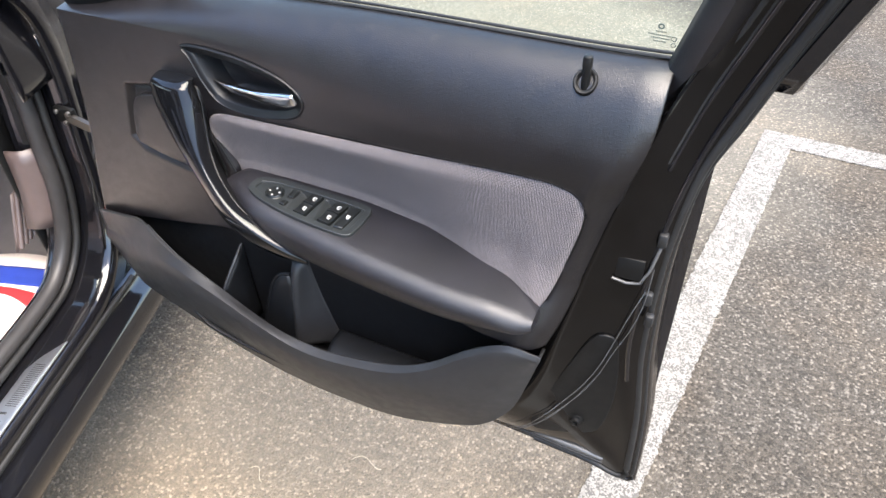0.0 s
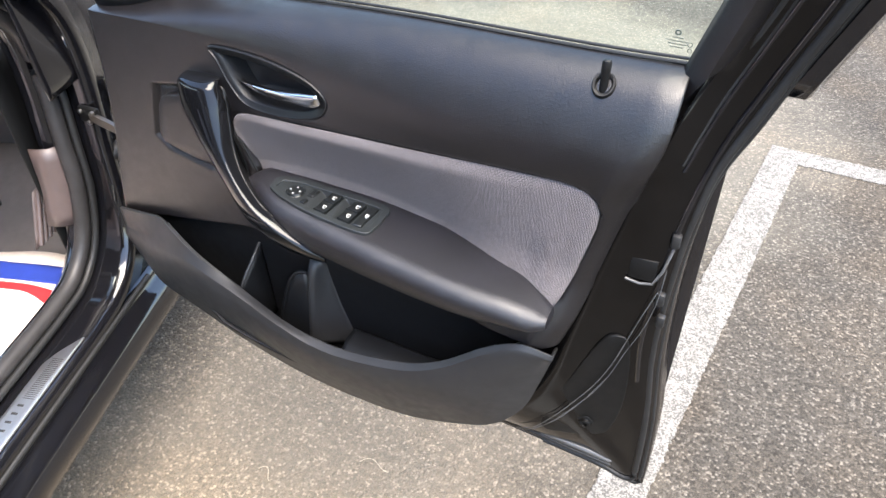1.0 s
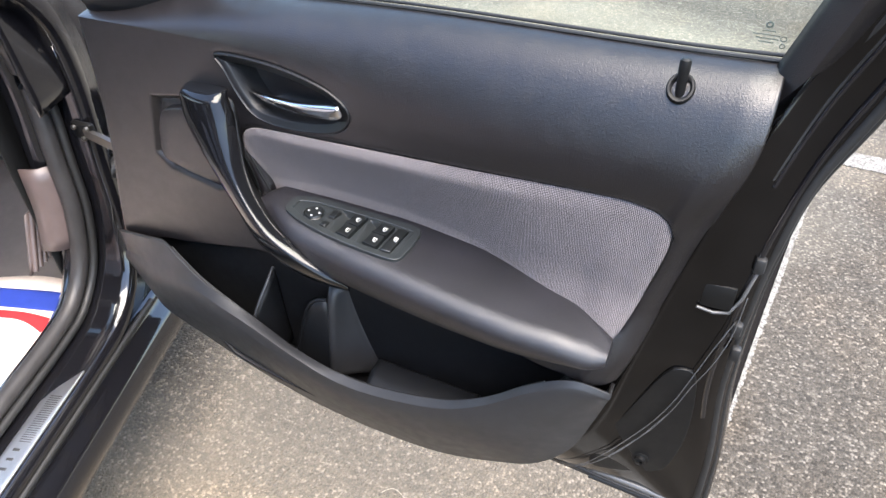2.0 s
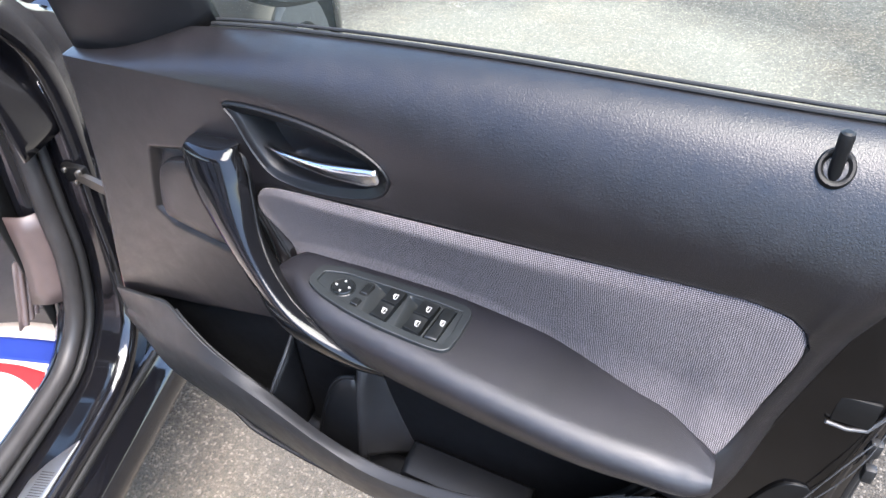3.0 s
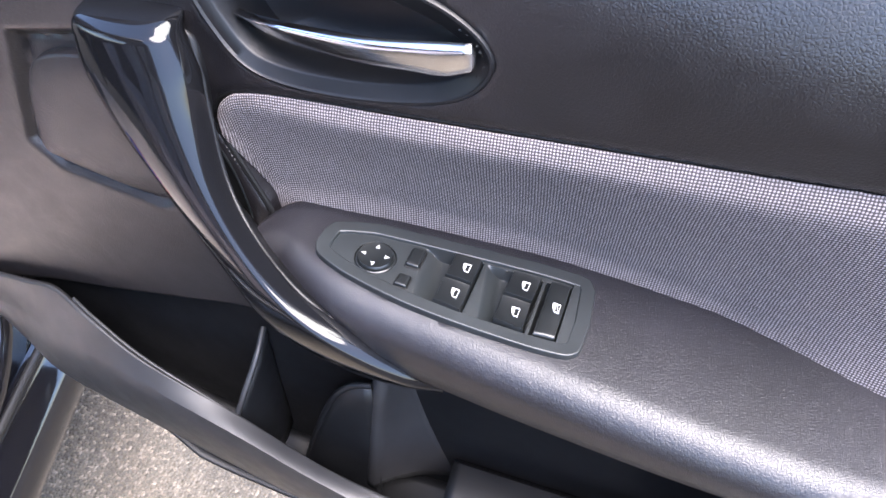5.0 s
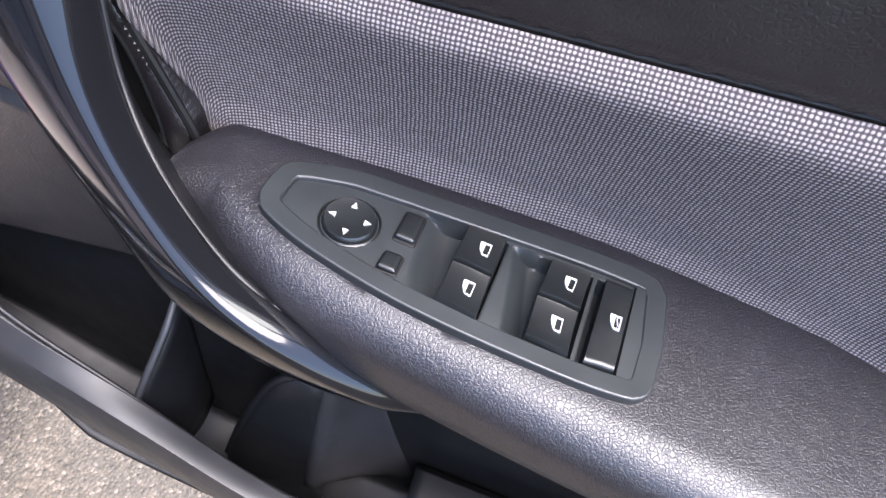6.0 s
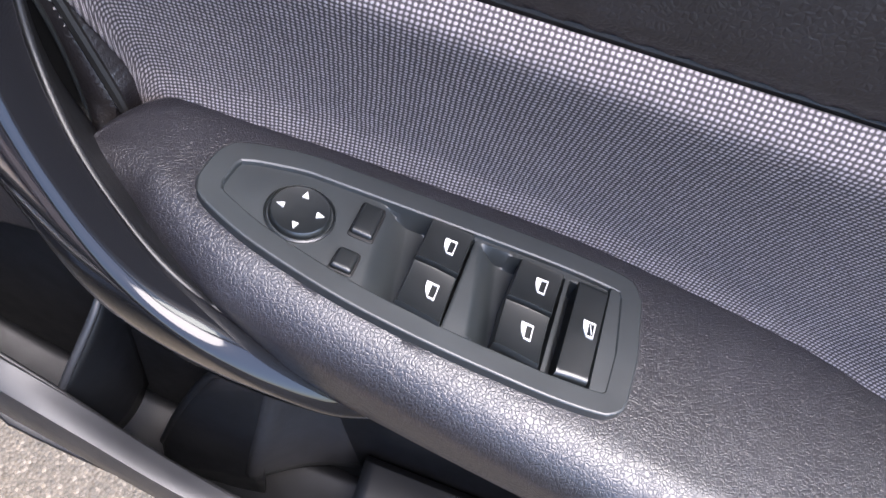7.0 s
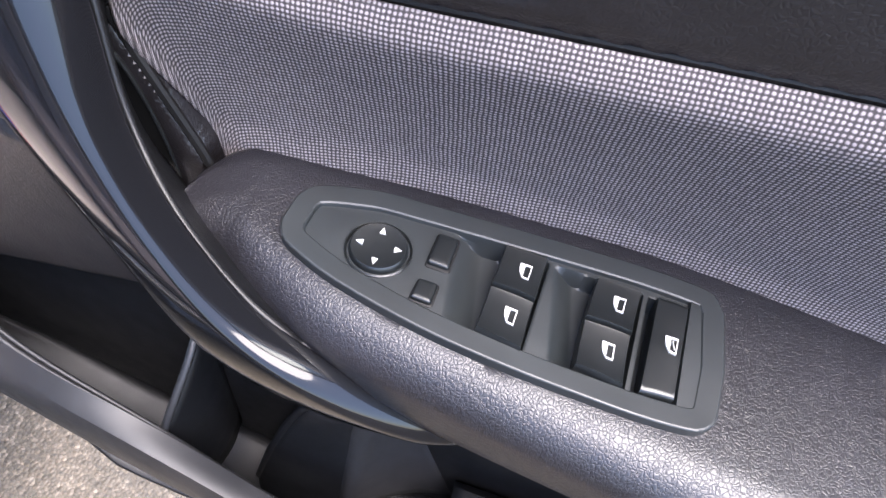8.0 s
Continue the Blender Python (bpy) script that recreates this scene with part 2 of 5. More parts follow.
def smooth_path(points, n, closed=False):
    """n points along a rounded curve through the points, evenly spaced."""
    p = [np.asarray(v, float) for v in points]
    p = [p[-1], *p, p[0], p[1]] if closed else [2 * p[0] - p[1], *p, 2 * p[-1] - p[-2]]
    out = []
    for a, b, c, d in zip(p, p[1:], p[2:], p[3:]):
        for t in np.linspace(0, 1, 24, endpoint=False):
            out.append(0.5 * (2 * b + (c - a) * t + (2 * a - 5 * b + 4 * c - d) * t * t + (3 * b - a - 3 * c + d) * t**3))
    out.append(p[-2])
    out = np.array(out)
    s = np.concatenate([[0], np.cumsum(np.linalg.norm(np.diff(out, axis=0), axis=1))])
    q = np.linspace(0, s[-1], n, endpoint=not closed)
    return np.stack([np.interp(q, s, out[:, k]) for k in range(out.shape[1])], 1)


def grid(name, P, material, parent=None, label="", uvs=None, closed_u=False, closed_v=False, sharp=40.0):
    """A sheet from an array of points (nu, nv, 3)."""
    nu, nv = P.shape[:2]
    f = []
    for i in range(nu if closed_u else nu - 1):
        for j in range(nv if closed_v else nv - 1):
            a, b = (i + 1) % nu, (j + 1) % nv
            f.append((i * nv + j, a * nv + j, a * nv + b, i * nv + b))
    return mesh_of(name, P.reshape(-1, 3), f, material, parent, label, True, None if uvs is None else uvs.reshape(-1, 2).tolist(), sharp)


def thick(ob, d, off=1.0):
    s = ob.modifiers.new("thickness", "SOLIDIFY")
    s.thickness, s.offset, s.use_even_offset = d, off, False
    return ob


def loft(name, rings, material, parent=None, label="", cap=True, sharp=40.0):
    """Rings of equal counts joined to a closed skin."""
    R = np.array(rings)
    nu, nv = R.shape[:2]
    f = [(i * nv + j, (i + 1) * nv + j, (i + 1) * nv + (j + 1) % nv, i * nv + (j + 1) % nv) for i in range(nu - 1) for j in range(nv)]
    if cap:
        f += [tuple(range(nv - 1, -1, -1)), tuple((nu - 1) * nv + j for j in range(nv))]
    return mesh_of(name, R.reshape(-1, 3), f, material, parent, label, True, None, sharp)


def tube(name, path, radius, material, parent=None, label="", closed=False, sides=10, flat=1.0, up=(0, 0, 1)):
    """A round bead along a path; radius a number or one per point; flat squeezes it along up."""
    P = np.asarray(path, float)
    n = len(P)
    r = np.full(n, radius) if np.isscalar(radius) else np.asarray(radius)
    rings = []
    for i in range(n):
        d = P[(i + 1) % n] - P[i - 1] if closed else P[min(i + 1, n - 1)] - P[max(i - 1, 0)]
        d = d / (np.linalg.norm(d) + 1e-12)
        a = np.cross(d, up)
        if np.linalg.norm(a) < 1e-4:
            a = np.cross(d, (1, 0, 0))
        a /= np.linalg.norm(a)
        b = np.cross(a, d)
        rings.append([P[i] + r[i] * (math.cos(t) * a + flat * math.sin(t) * b) for t in np.linspace(0, 2 * math.pi, sides, endpoint=False)])
    if closed:
        rings.append(rings[0])
    return loft(name, rings, material, parent, label, cap=not closed)


def inset(poly, d):
    """A closed outline moved inwards by d (counter-clockwise)."""
    p = np.asarray(poly, float)
    t = np.roll(p, -1, 0) - np.roll(p, 1, 0)
    t /= np.linalg.norm(t, axis=1)[:, None] + 1e-12
    return p + d * np.stack([-t[:, 1], t[:, 0]], 1)


def ccw(poly):
    p = np.asarray(poly, float)
    return p if np.sum(p[:, 0] * np.roll(p[:, 1], -1) - np.roll(p[:, 0], -1) * p[:, 1]) > 0 else p[::-1]


def plate(name, outline, at, depth, bevel, material, parent=None, label="", crown=0.0, n=64, smooth_outline=True, sharp=50.0):
    """A solid pad: outline in two coordinates, at(a, b, h) gives the place at height h; rounded top edge."""
    o = ccw(outline)
    o = smooth_path(o, n, True) if smooth_outline else o
    rings = []
    for d, h in ((0, -depth), (0, -bevel), (bevel * 0.3, -bevel * 0.3), (bevel, 0.0)):
        rings.append([at(a, b, h) for a, b in inset(o, d)])
    c = o.mean(0)
    for k in (0.66, 0.33):
        rings.append([at(*(c + (q - c) * k), crown * (1 - k * k)) for q in inset(o, bevel)])
    return loft(name, rings, material, parent, label, sharp=sharp)


def signed(px, pz, poly):
    """Distance to an outline, negative inside."""
    poly = np.asarray(poly, float)
    d = np.full(px.shape, 1e9)
    ins = np.zeros(px.shape, bool)
    for (ax, ay), (bx, by) in zip(poly, np.roll(poly, -1, 0)):
        ex, ey = bx - ax, by - ay
        t = np.clip(((px - ax) * ex + (pz - ay) * ey) / (ex * ex + ey * ey + 1e-15), 0, 1)
        d = np.minimum(d, np.hypot(px - ax - t * ex, pz - ay - t * ey))
        ins ^= ((ay > pz) != (by > pz)) & (px < (bx - ax) * (pz - ay) / (by - ay + 1e-15) + ax)
    return np.where(ins, -d, d)


def box(bm, c, size, bevel=0.0, rot=None):
    g = bmesh.ops.create_cube(bm, size=1.0)
    for v in g["verts"]:
        v.co = Vector((v.co.x * size[0], v.co.y * size[1], v.co.z * size[2]))
    if bevel:
        bmesh.ops.bevel(bm, geom=list(bm.edges), offset=bevel, segments=2, affect="EDGES", profile=0.5)
    for v in bm.verts:
        v.co = (rot @ v.co if rot else v.co) + Vector(c)
    return bm


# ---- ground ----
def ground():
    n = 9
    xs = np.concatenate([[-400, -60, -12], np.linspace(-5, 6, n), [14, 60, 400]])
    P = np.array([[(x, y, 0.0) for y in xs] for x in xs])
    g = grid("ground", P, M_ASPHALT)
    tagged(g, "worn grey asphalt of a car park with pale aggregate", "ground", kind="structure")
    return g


def bay_line(points, width):
    """A painted line, a few millimetres proud, with an uneven edge."""
    p = smooth_path(points, 160) if len(points) > 2 else np.linspace(points[0], points[1], 900)
    d = np.gradient(p, axis=0)
    d /= np.linalg.norm(d, axis=1)[:, None]
    nrm = np.stack([-d[:, 1], d[:, 0]], 1)
    P = []
    for i, (q, m) in enumerate(zip(p, nrm)):
        j = [0.002 * (noise.noise((q[0] * 30, q[1] * 30, s * 5.0))) + 0.006 * noise.noise((q[0] * 120, q[1] * 120, s * 9.0)) for s in (1, 2)]
        a, b = q + m * (width / 2 + j[0]), q - m * (width / 2 + j[1])
        P.append([(*a, 0.0005), (*a, 0.004), (*(a * 0.5 + b * 0.5), 0.005), (*b, 0.004), (*b, 0.0005)])
    ob = grid("bay_line", np.array(P), M_LINE)
    return tagged(ob, "worn white painted parking bay line on asphalt", "road marking", "bay lines", "structure")


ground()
bay_line([(0.443, -2.6), (1.056, 1.79)], 0.104)
bay_line([(1.08, 1.742), (3.9, 1.54)], 0.092)
bay_line([(-0.97, 2.87), (3.6, 4.40)], 0.10)
bay_line([(-0.98, 2.93), (-1.45, 4.9)], 0.10)


def straw(x, y, turn, length):
    """A short dry stem lying on the asphalt."""
    t = thing("dry_stem", "short pale dry grass stem lying on asphalt", "plant litter", (x, y, 0.004), group="dry stems")
    p = [(x + math.cos(turn) * length * (k - 0.5) - math.sin(turn) * 0.012 * math.sin(5 * k), y + math.sin(turn) * length * (k - 0.5) + math.cos(turn) * 0.012 * math.sin(5 * k), 0.005 + 0.004 * k * (1 - k)) for k in np.linspace(0, 1, 14)]
    tube("stem", p, 0.0006, M_STRAW, t, sides=6)


straw(0.340, 0.078, 0.2, 0.070)
straw(0.135, -0.035, -0.1, 0.045)


# ---- the open door: x runs from hinge to latch, its inner face looks towards -y ----
def base(x):
    return 0.015 - 0.085 * np.asarray(x, float)


def on(x, z, off=0.0):
    return np.array([x, float(base(x)) + off, z])


AX, AN = np.array([-0.27, 0.963, 0.0]), np.array([0.963, 0.27, 0.0])
C0 = np.array([-0.123, -0.116, 0.0])


def cp(s, n, z):
    return C0 + AX * s + AN * n + np.array([0, 0, z])


car = thing("car", "black car with its front door open, glossy paint", "car", tuple(cp(0.0, -0.5, 0.0)))



LEFT = ([0.50, 0.603, 0.69, 0.79, 0.90, 0.985, 1.10], [-0.095, -0.074, -0.050, -0.020, 0.002, 0.012, 0.014])
RIGHT = ([0.50, 0.56, 0.655, 0.743, 0.857, 0.936, 1.0, 1.04, 1.10], [0.68, 0.703, 0.722, 0.751, 0.778, 0.797, 0.812, 0.814, 0.815])
INSERT = [(0.241, 0.858), (0.2435, 0.871), (0.251, 0.881), (0.264, 0.887), (0.285, 0.8895), (0.373, 0.897), (0.539, 0.909), (0.674, 0.920), (0.715, 0.922), (0.740, 0.918),
          (0.754, 0.908), (0.7595, 0.892), (0.752, 0.848), (0.727, 0.765), (0.708, 0.742), (0.60, 0.765), (0.268, 0.780), (0.266, 0.80)]
BOWL = [(0.236, 0.976), (0.264, 0.980), (0.312, 0.979), (0.350, 0.974), (0.386, 0.965), (0.407, 0.953), (0.414, 0.940), (0.406, 0.925), (0.386, 0.914),
        (0.347, 0.906), (0.304, 0.904), (0.276, 0.911), (0.258, 0.933), (0.245, 0.962)]
BOWL = [(px - 0.003, pz - 0.003) for px, pz in BOWL]
TWEETER = [(0.104, 0.890), (0.18, 0.905), (0.21, 0.86), (0.22, 0.80), (0.178, 0.776), (0.098, 0.788), (0.079, 0.805)]


def ledge(x):
    """Heights of the shoulder's start and of the belt line."""
    return (curve_at(x, [-0.1, 0.0, 0.145, 0.215, 0.30, 0.40, 0.55, 0.85], [0.982, 0.983, 0.988, 0.989, 0.983, 0.972, 0.962, 0.962]),
            curve_at(x, [-0.1, 0.0, 0.05, 0.166, 0.30, 0.51, 0.72, 0.85], [0.987, 0.989, 0.996, 1.017, 1.030, 1.040, 1.044, 1.050]))


# ---- painted door shell behind the trim ----
def shell():
    n = 110
    inner = smooth_path([(0.50, 0.455, 0.014), (0.600, 0.470, 0.012), (0.665, 0.505, 0.012), (0.712, 0.60, 0.018), (0.735, 0.70, 0.018), (0.768, 0.84, 0.018), (0.790, 0.93, 0.018), (0.812, 1.0, 0.026), (0.834, 1.06, 0.040), (0.862, 1.14, 0.026), (0.925, 1.34, -0.016), (0.965, 1.5, -0.05)], n)
    face = smooth_path([(0.55, 0.400, 0.060), (0.66, 0.400, 0.062), (0.790, 0.400, 0.070), (0.836, 0.392, 0.070), (0.838, 0.44, 0.068), (0.832, 0.58, 0.050), (0.822, 0.70, 0.036), (0.828, 0.81, 0.030), (0.838, 0.90, 0.034), (0.858, 0.99, 0.044), (0.882, 1.06, 0.046), (0.908, 1.14, 0.030), (0.968, 1.34, -0.012), (1.005, 1.5, -0.046)], n)
    edge = smooth_path([(0.55, 0.385, 0.070), (0.67, 0.384, 0.074), (0.790, 0.366, 0.084), (0.856, 0.351, 0.088), (0.871, 0.348, 0.089), (0.872, 0.362, 0.089), (0.868, 0.50, 0.086), (0.854, 0.65, 0.076), (0.850, 0.79, 0.062), (0.854, 0.88, 0.056), (0.862, 0.94, 0.056), (0.885, 1.00, 0.060), (0.908, 1.07, 0.056), (0.932, 1.14, 0.042), (0.99, 1.34, 0.0), (1.03, 1.5, -0.034)], n)
    P = []
    for a, b, c in zip(inner, face, edge):
        row = [on(*(a * (1 - k) + b * k)) for k in np.linspace(0, 1, 10)]
        row += [on(*(b * (1 - k) + c * k + np.array([0.003 * math.sin(math.pi * k), 0, -0.004 * math.sin(math.pi * k)]))) for k in np.linspace(0.15, 1, 8)]
        row.append(on(c[0] + 0.002, c[1] - 0.002, c[2] + 0.035))
        P.append(row)
    door = grid("door", np.array(P), M_SHELL, car, "open black painted front door with grey fabric trim")
    thick(door, 0.002, -1.0)
    # rubber seals that follow the edge
    tube("edge_seal", [on(*(b * 0.42 + c * 0.58 + np.array([0, 0, -0.0065]))) for b, c in zip(face, edge)][12:], 0.0052, M_RUBBER, door, "black rubber edge seal")
    tube("edge_bead", [on(*(b * 0.88 + c * 0.12 + np.array([0, 0, -0.0035]))) for b, c in zip(face, edge)][40:], 0.0032, M_PAINT, door, "painted edge bead")
    tube("edge_bead", [on(*(a * 0.42 + b * 0.58 + np.array([0, 0, -0.001]))) for a, b in zip(inner, face)][62:], 0.0024, M_PAINT, door)
    tube("edge_bead", [on(*(a * 0.50 + b * 0.50 + np.array([0, 0, -0.001]))) for a, b in zip(inner, face)][62:], 0.0016, M_RUBBER, door)
    tube("outer_seal", [on(*(b * 0.14 + c * 0.86 + np.array([0, 0, -0.0045]))) for b, c in zip(face, edge)][6:], 0.0036, M_RUBBER, door, "black rubber outer seal")
    flat_ = np.array(P)[:, :10].reshape(-1, 3)

    def at_shell(x, z, lift=0.0):
        q = flat_[np.argsort((flat_[:, 0] - x) ** 2 + (flat_[:, 2] - z) ** 2)[:4]]
        w = 1 / (np.hypot(q[:, 0] - x, q[:, 2] - z) + 1e-4)
        return np.array([x, float((q[:, 1] * w).sum() / w.sum()) - lift, z])

    # thin cables across the shell corner, from the latch down to the pocket
    for pts, r in (([(0.832, 0.797), (0.818, 0.741), (0.802, 0.669), (0.785, 0.611), (0.748, 0.536), (0.699, 0.454), (0.672, 0.420)], 0.0006),
                   ([(0.795, 0.622), (0.765, 0.551), (0.726, 0.486), (0.676, 0.420)], 0.0005),
                   ([(0.836, 0.832), (0.831, 0.757), (0.812, 0.686), (0.788, 0.600), (0.752, 0.530), (0.703, 0.450)], 0.0005)):
        tube("thin_cable", smooth_path([at_shell(x, z, 0.0085) for x, z in smooth_path(pts, 9)], 60), r, M_BEAD, door, "thin grey cable", sides=6)
    cov = [(0.780, 0.690), (0.800, 0.705), (0.814, 0.690), (0.821, 0.620), (0.820, 0.555), (0.811, 0.500), (0.798, 0.478), (0.750, 0.462), (0.715, 0.466), (0.722, 0.520), (0.748, 0.600)]
    pl = np.linalg.lstsq(np.array([(1, x, z) for x, z in cov]), np.array([at_shell(x, z)[1] for x, z in cov]), rcond=None)[0]
    plate("access_cover", cov, lambda p, q, h: np.array([p, pl[0] + pl[1] * p + pl[2] * q - h - 0.004, q]), 0.012, 0.0015, M_DARK, door, "black access cover")
    # bolt in the corner
    ang = np.linspace(0, 2 * math.pi, 24, endpoint=False)
    bc = np.array([0.776, pl[0] + pl[1] * 0.776 + pl[2] * 0.505 - 0.005, 0.505])
    loft("bolt", [[bc + np.array([r * math.cos(t), -h, r * math.sin(t)]) for t in ang] for r, h in ((0.011, -0.004), (0.011, 0.001), (0.0075, 0.002), (0.0072, 0.006), (0.0045, 0.0065), (0.004, 0.003))], M_DARK, door, "dark steel bolt")
    # lower sill seal strip
    for k, w in ((0.0, 0.0055), (0.013, 0.0035)):
        tube("sill_seal", smooth_path([on(0.655, 0.418 - k, 0.060), on(0.74, 0.415 - k, 0.060), on(0.822, 0.408 - k, 0.066)], 30), w, M_BEAD if k == 0 else M_RUBBER, door, "grey rubber sill seal")
    # latch opening with its bright pin and small rubber buffers
    bm = bmesh.new()
    box(bm, at_shell(0.811, 0.822, 0.0), (0.030, 0.008, 0.030), 0.002)
    latch = part("latch_mouth", bm, M_DARK, door, "black latch opening")
    tube("latch_lip", [at_shell(0.794, 0.806, 0.005), at_shell(0.810, 0.802, 0.005), at_shell(0.824, 0.805, 0.005), at_shell(0.832, 0.825, 0.004), at_shell(0.838, 0.86, 0.003)], 0.0017, M_BEAD, latch, "bright steel latch lip")
    for z, x in ((0.868, 0.838), (0.783, 0.836), (0.748, 0.842)):
        bm = bmesh.new()
        box(bm, at_shell(x, z, 0.002), (0.010, 0.010, 0.018), 0.003)
        part("rubber_buffer", bm, M_RUBBER, door)
    # outer skin
    xs = np.linspace(-0.10, 0.868, 26)
    P = []
    for x in xs:
        lo = 0.350 if x > 0.1 else 0.350 + 0.10 * (0.1 - x)
        P.append([(x, float(base(x)) + 0.125 + 0.030 * math.sin(math.pi * k ** 0.8) - 0.02 * (1 - k), lo + (float(ledge(x)[1]) - 0.055 - lo) * k) for k in np.linspace(0, 1, 16)])
    thick(grid("outer_skin", np.array(P), M_PAINT, door, "gloss black outer door skin"), 0.002, 1.0)
    # front edge of the shell towards the hinges
    P = []
    for z in np.linspace(0.53, 0.968, 24):
        x = float(curve_at(z, *LEFT))
        P.append([on(x - 0.004, z, 0.004), on(x - 0.010, z, 0.03), on(x - 0.012, z, 0.08), on(x - 0.022, z, 0.125)])
    thick(grid("hinge_edge", np.array(P), M_PAINT, door), 0.002, 1.0)

    return door


door = shell()


def trim():
    nu, nv = 400, 270
    u = np.linspace(0, 1, nu)[:, None]
    v = np.linspace(0, 1, nv)[None, :]
    x0 = 0.0 + 0.80 * u
    zs, zb = ledge(x0)
    zlo = curve_at(x0, [0.0, 0.084, 0.155, 0.224, 0.287, 0.45, 0.80], [0.606, 0.633, 0.650, 0.668, 0.684, 0.698, 0.692])
    k = 0.74
    th = np.clip((v - k) / (1 - k), 0, 1) * math.pi / 2
    z = np.where(v < k, zlo + (zs - zlo) * v / k, zs + (zb - zs) * np.sin(th))
    x = curve_at(z, *LEFT) * (1 - u) + curve_at(z, *RIGHT) * u
    off = 0.058 * (1 - np.cos(th)) + 0 * u
    # towards the hinges the shoulder sharpens to a flat ledge
    flat = 0.9 * np.clip((0.30 - x) / 0.26, 0, 1) ** 1.2
    run = np.clip((v - k) / (1 - k), 0, 1)
    z = np.where(v < k, z, z * (1 - flat) + (zs + (zb - zs) * run ** 0.8) * flat)
    off = off * (1 - flat) + 0.058 * run * flat
    # the right flank rolls away to the shell
    off = off + (0.020 - 0.013 * np.clip((z - 0.90) / 0.1, 0, 1)) * np.clip((u - 0.965) / 0.035, 0, 1) ** 2
    # shallow swell along the middle of the panel
    off = off - 0.006 * np.exp(-(((z - 0.95) / 0.035) ** 2)) * np.clip((x - 0.35) / 0.2, 0, 1)
    off = off - 0.0024 * np.exp(-(((u - 0.957) / 0.006) ** 2)) * np.clip((0.97 - z) / 0.05, 0, 1)
    ease = lambda q: np.clip(q, 0, 1) ** 2 * (3 - 2 * np.clip(q, 0, 1))
    off = off - 0.028 * ease((0.80 - z) / 0.11) * ease((x - 0.52) / 0.14)
    d = signed(x, z, INSERT)
    off = off + 0.036 * np.clip((0.0005 - d) / 0.006, 0, 1) + 0.0018 * np.exp(-(((d - 0.0005) / 0.0035) ** 2))
    d = signed(x, z, BOWL)
    off = off + 0.045 * np.clip((-0.003 - d) / 0.005, 0, 1) + 0.002 * np.exp(-((d / 0.003) ** 2))
    d = signed(x, z, TWEETER)
    off = off + 0.005 * np.exp(-((d / 0.0035) ** 2)) + 0.010 * np.clip((-d) / 0.004, 0, 1) * np.clip((z - 0.80) / 0.09, 0.15, 1)
    P = np.stack([x, base(x) + off, z], -1)
    ob = grid("trim_panel", P, M_TRIM, door, "black grained soft door trim")
    thick(ob, 0.003, -1.0)
    return ob


trim()


def insert_panel():
    nu, nv = 260, 70
    u = np.linspace(0, 1, nu)[:, None]
    v = np.linspace(0, 1, nv)[None, :]
    x0 = 0.2425 + (0.757 - 0.2425) * u
    zt = curve_at(x0, [0.2425, 0.245, 0.251, 0.260, 0.278, 0.373, 0.539, 0.674, 0.712, 0.735, 0.748, 0.756, 0.7585],
                  [0.858, 0.868, 0.8785, 0.885, 0.8893, 0.8960, 0.9080, 0.9188, 0.9208, 0.9175, 0.9105, 0.900, 0.888])
    zb = curve_at(x0, [0.24, 0.60, 0.70, 0.757], [0.782, 0.775, 0.750, 0.735])
    z = zb + (zt - zb) * v
    lx = curve_at(z, [0.73, 0.78, 0.80, 0.872, 0.92], [0.275, 0.270, 0.266, 0.2425, 0.2425])
    rx = curve_at(z, [0.73, 0.765, 0.848, 0.886, 0.925], [0.700, 0.727, 0.751, 0.7585, 0.7585])
    x = lx * (1 - u) + rx * u
    ease = lambda q: np.clip(q, 0, 1) ** 2 * (3 - 2 * np.clip(q, 0, 1))
    # an upper band that leans out to a soft crease, then a hollow down to the armrest
    w = (zt - z) / (zt - 0.795)
    w = w * (1.22 - 0.32 * ease((x - 0.26) / 0.4))
    band = curve_at(w, [-0.05, 0.0, 0.03, 0.075, 0.11, 0.15, 1.7], [0.0022, 0.0010, -0.0008, -0.0024, -0.0031, -0.0032, -0.0032])
    hollow = curve_at(w, [-0.1, 0.10, 0.145, 0.215, 0.34, 0.55, 0.8, 1.0, 1.7], [0.0, 0.0, 0.02, 0.10, 0.27, 0.55, 0.83, 1.0, 1.05])
    deep = curve_at(x, [0.24, 0.27, 0.32, 0.394, 0.466, 0.55, 0.585, 0.65, 0.68, 0.711, 0.76], [0.012, 0.014, 0.019, 0.026, 0.031, 0.028, 0.022, 0.008, 0.004, -0.004, -0.004])
    e = ease((x - lx) / 0.09)
    off = band * (1 - 0.45 * ease((x - 0.58) / 0.16)) + hollow * (deep + 0.0032) + 0.004 * np.clip((0.012 - (rx - x)) / 0.012, 0, 1) ** 2
    off = off * (0.30 + 0.70 * e) + 0.010 * np.clip(w, 0, 1) * (1 - e)
    off = off - 0.022 * ease((0.82 - z) / 0.10) * ease((x - 0.55) / 0.14)
    P = np.stack([x, base(x) + off, z], -1)
    seg = np.linalg.norm(np.diff(P, axis=1), axis=2)
    vv = np.concatenate([np.zeros((nu, 1)), np.cumsum(seg, 1)], 1)
    vv = vv - vv[:, -1:]
    ob = grid("fabric_insert", P, M_FABRIC, door, "grey and black woven fabric insert", uvs=np.stack([x, vv], -1))
    thick(ob, 0.003, -1.0)


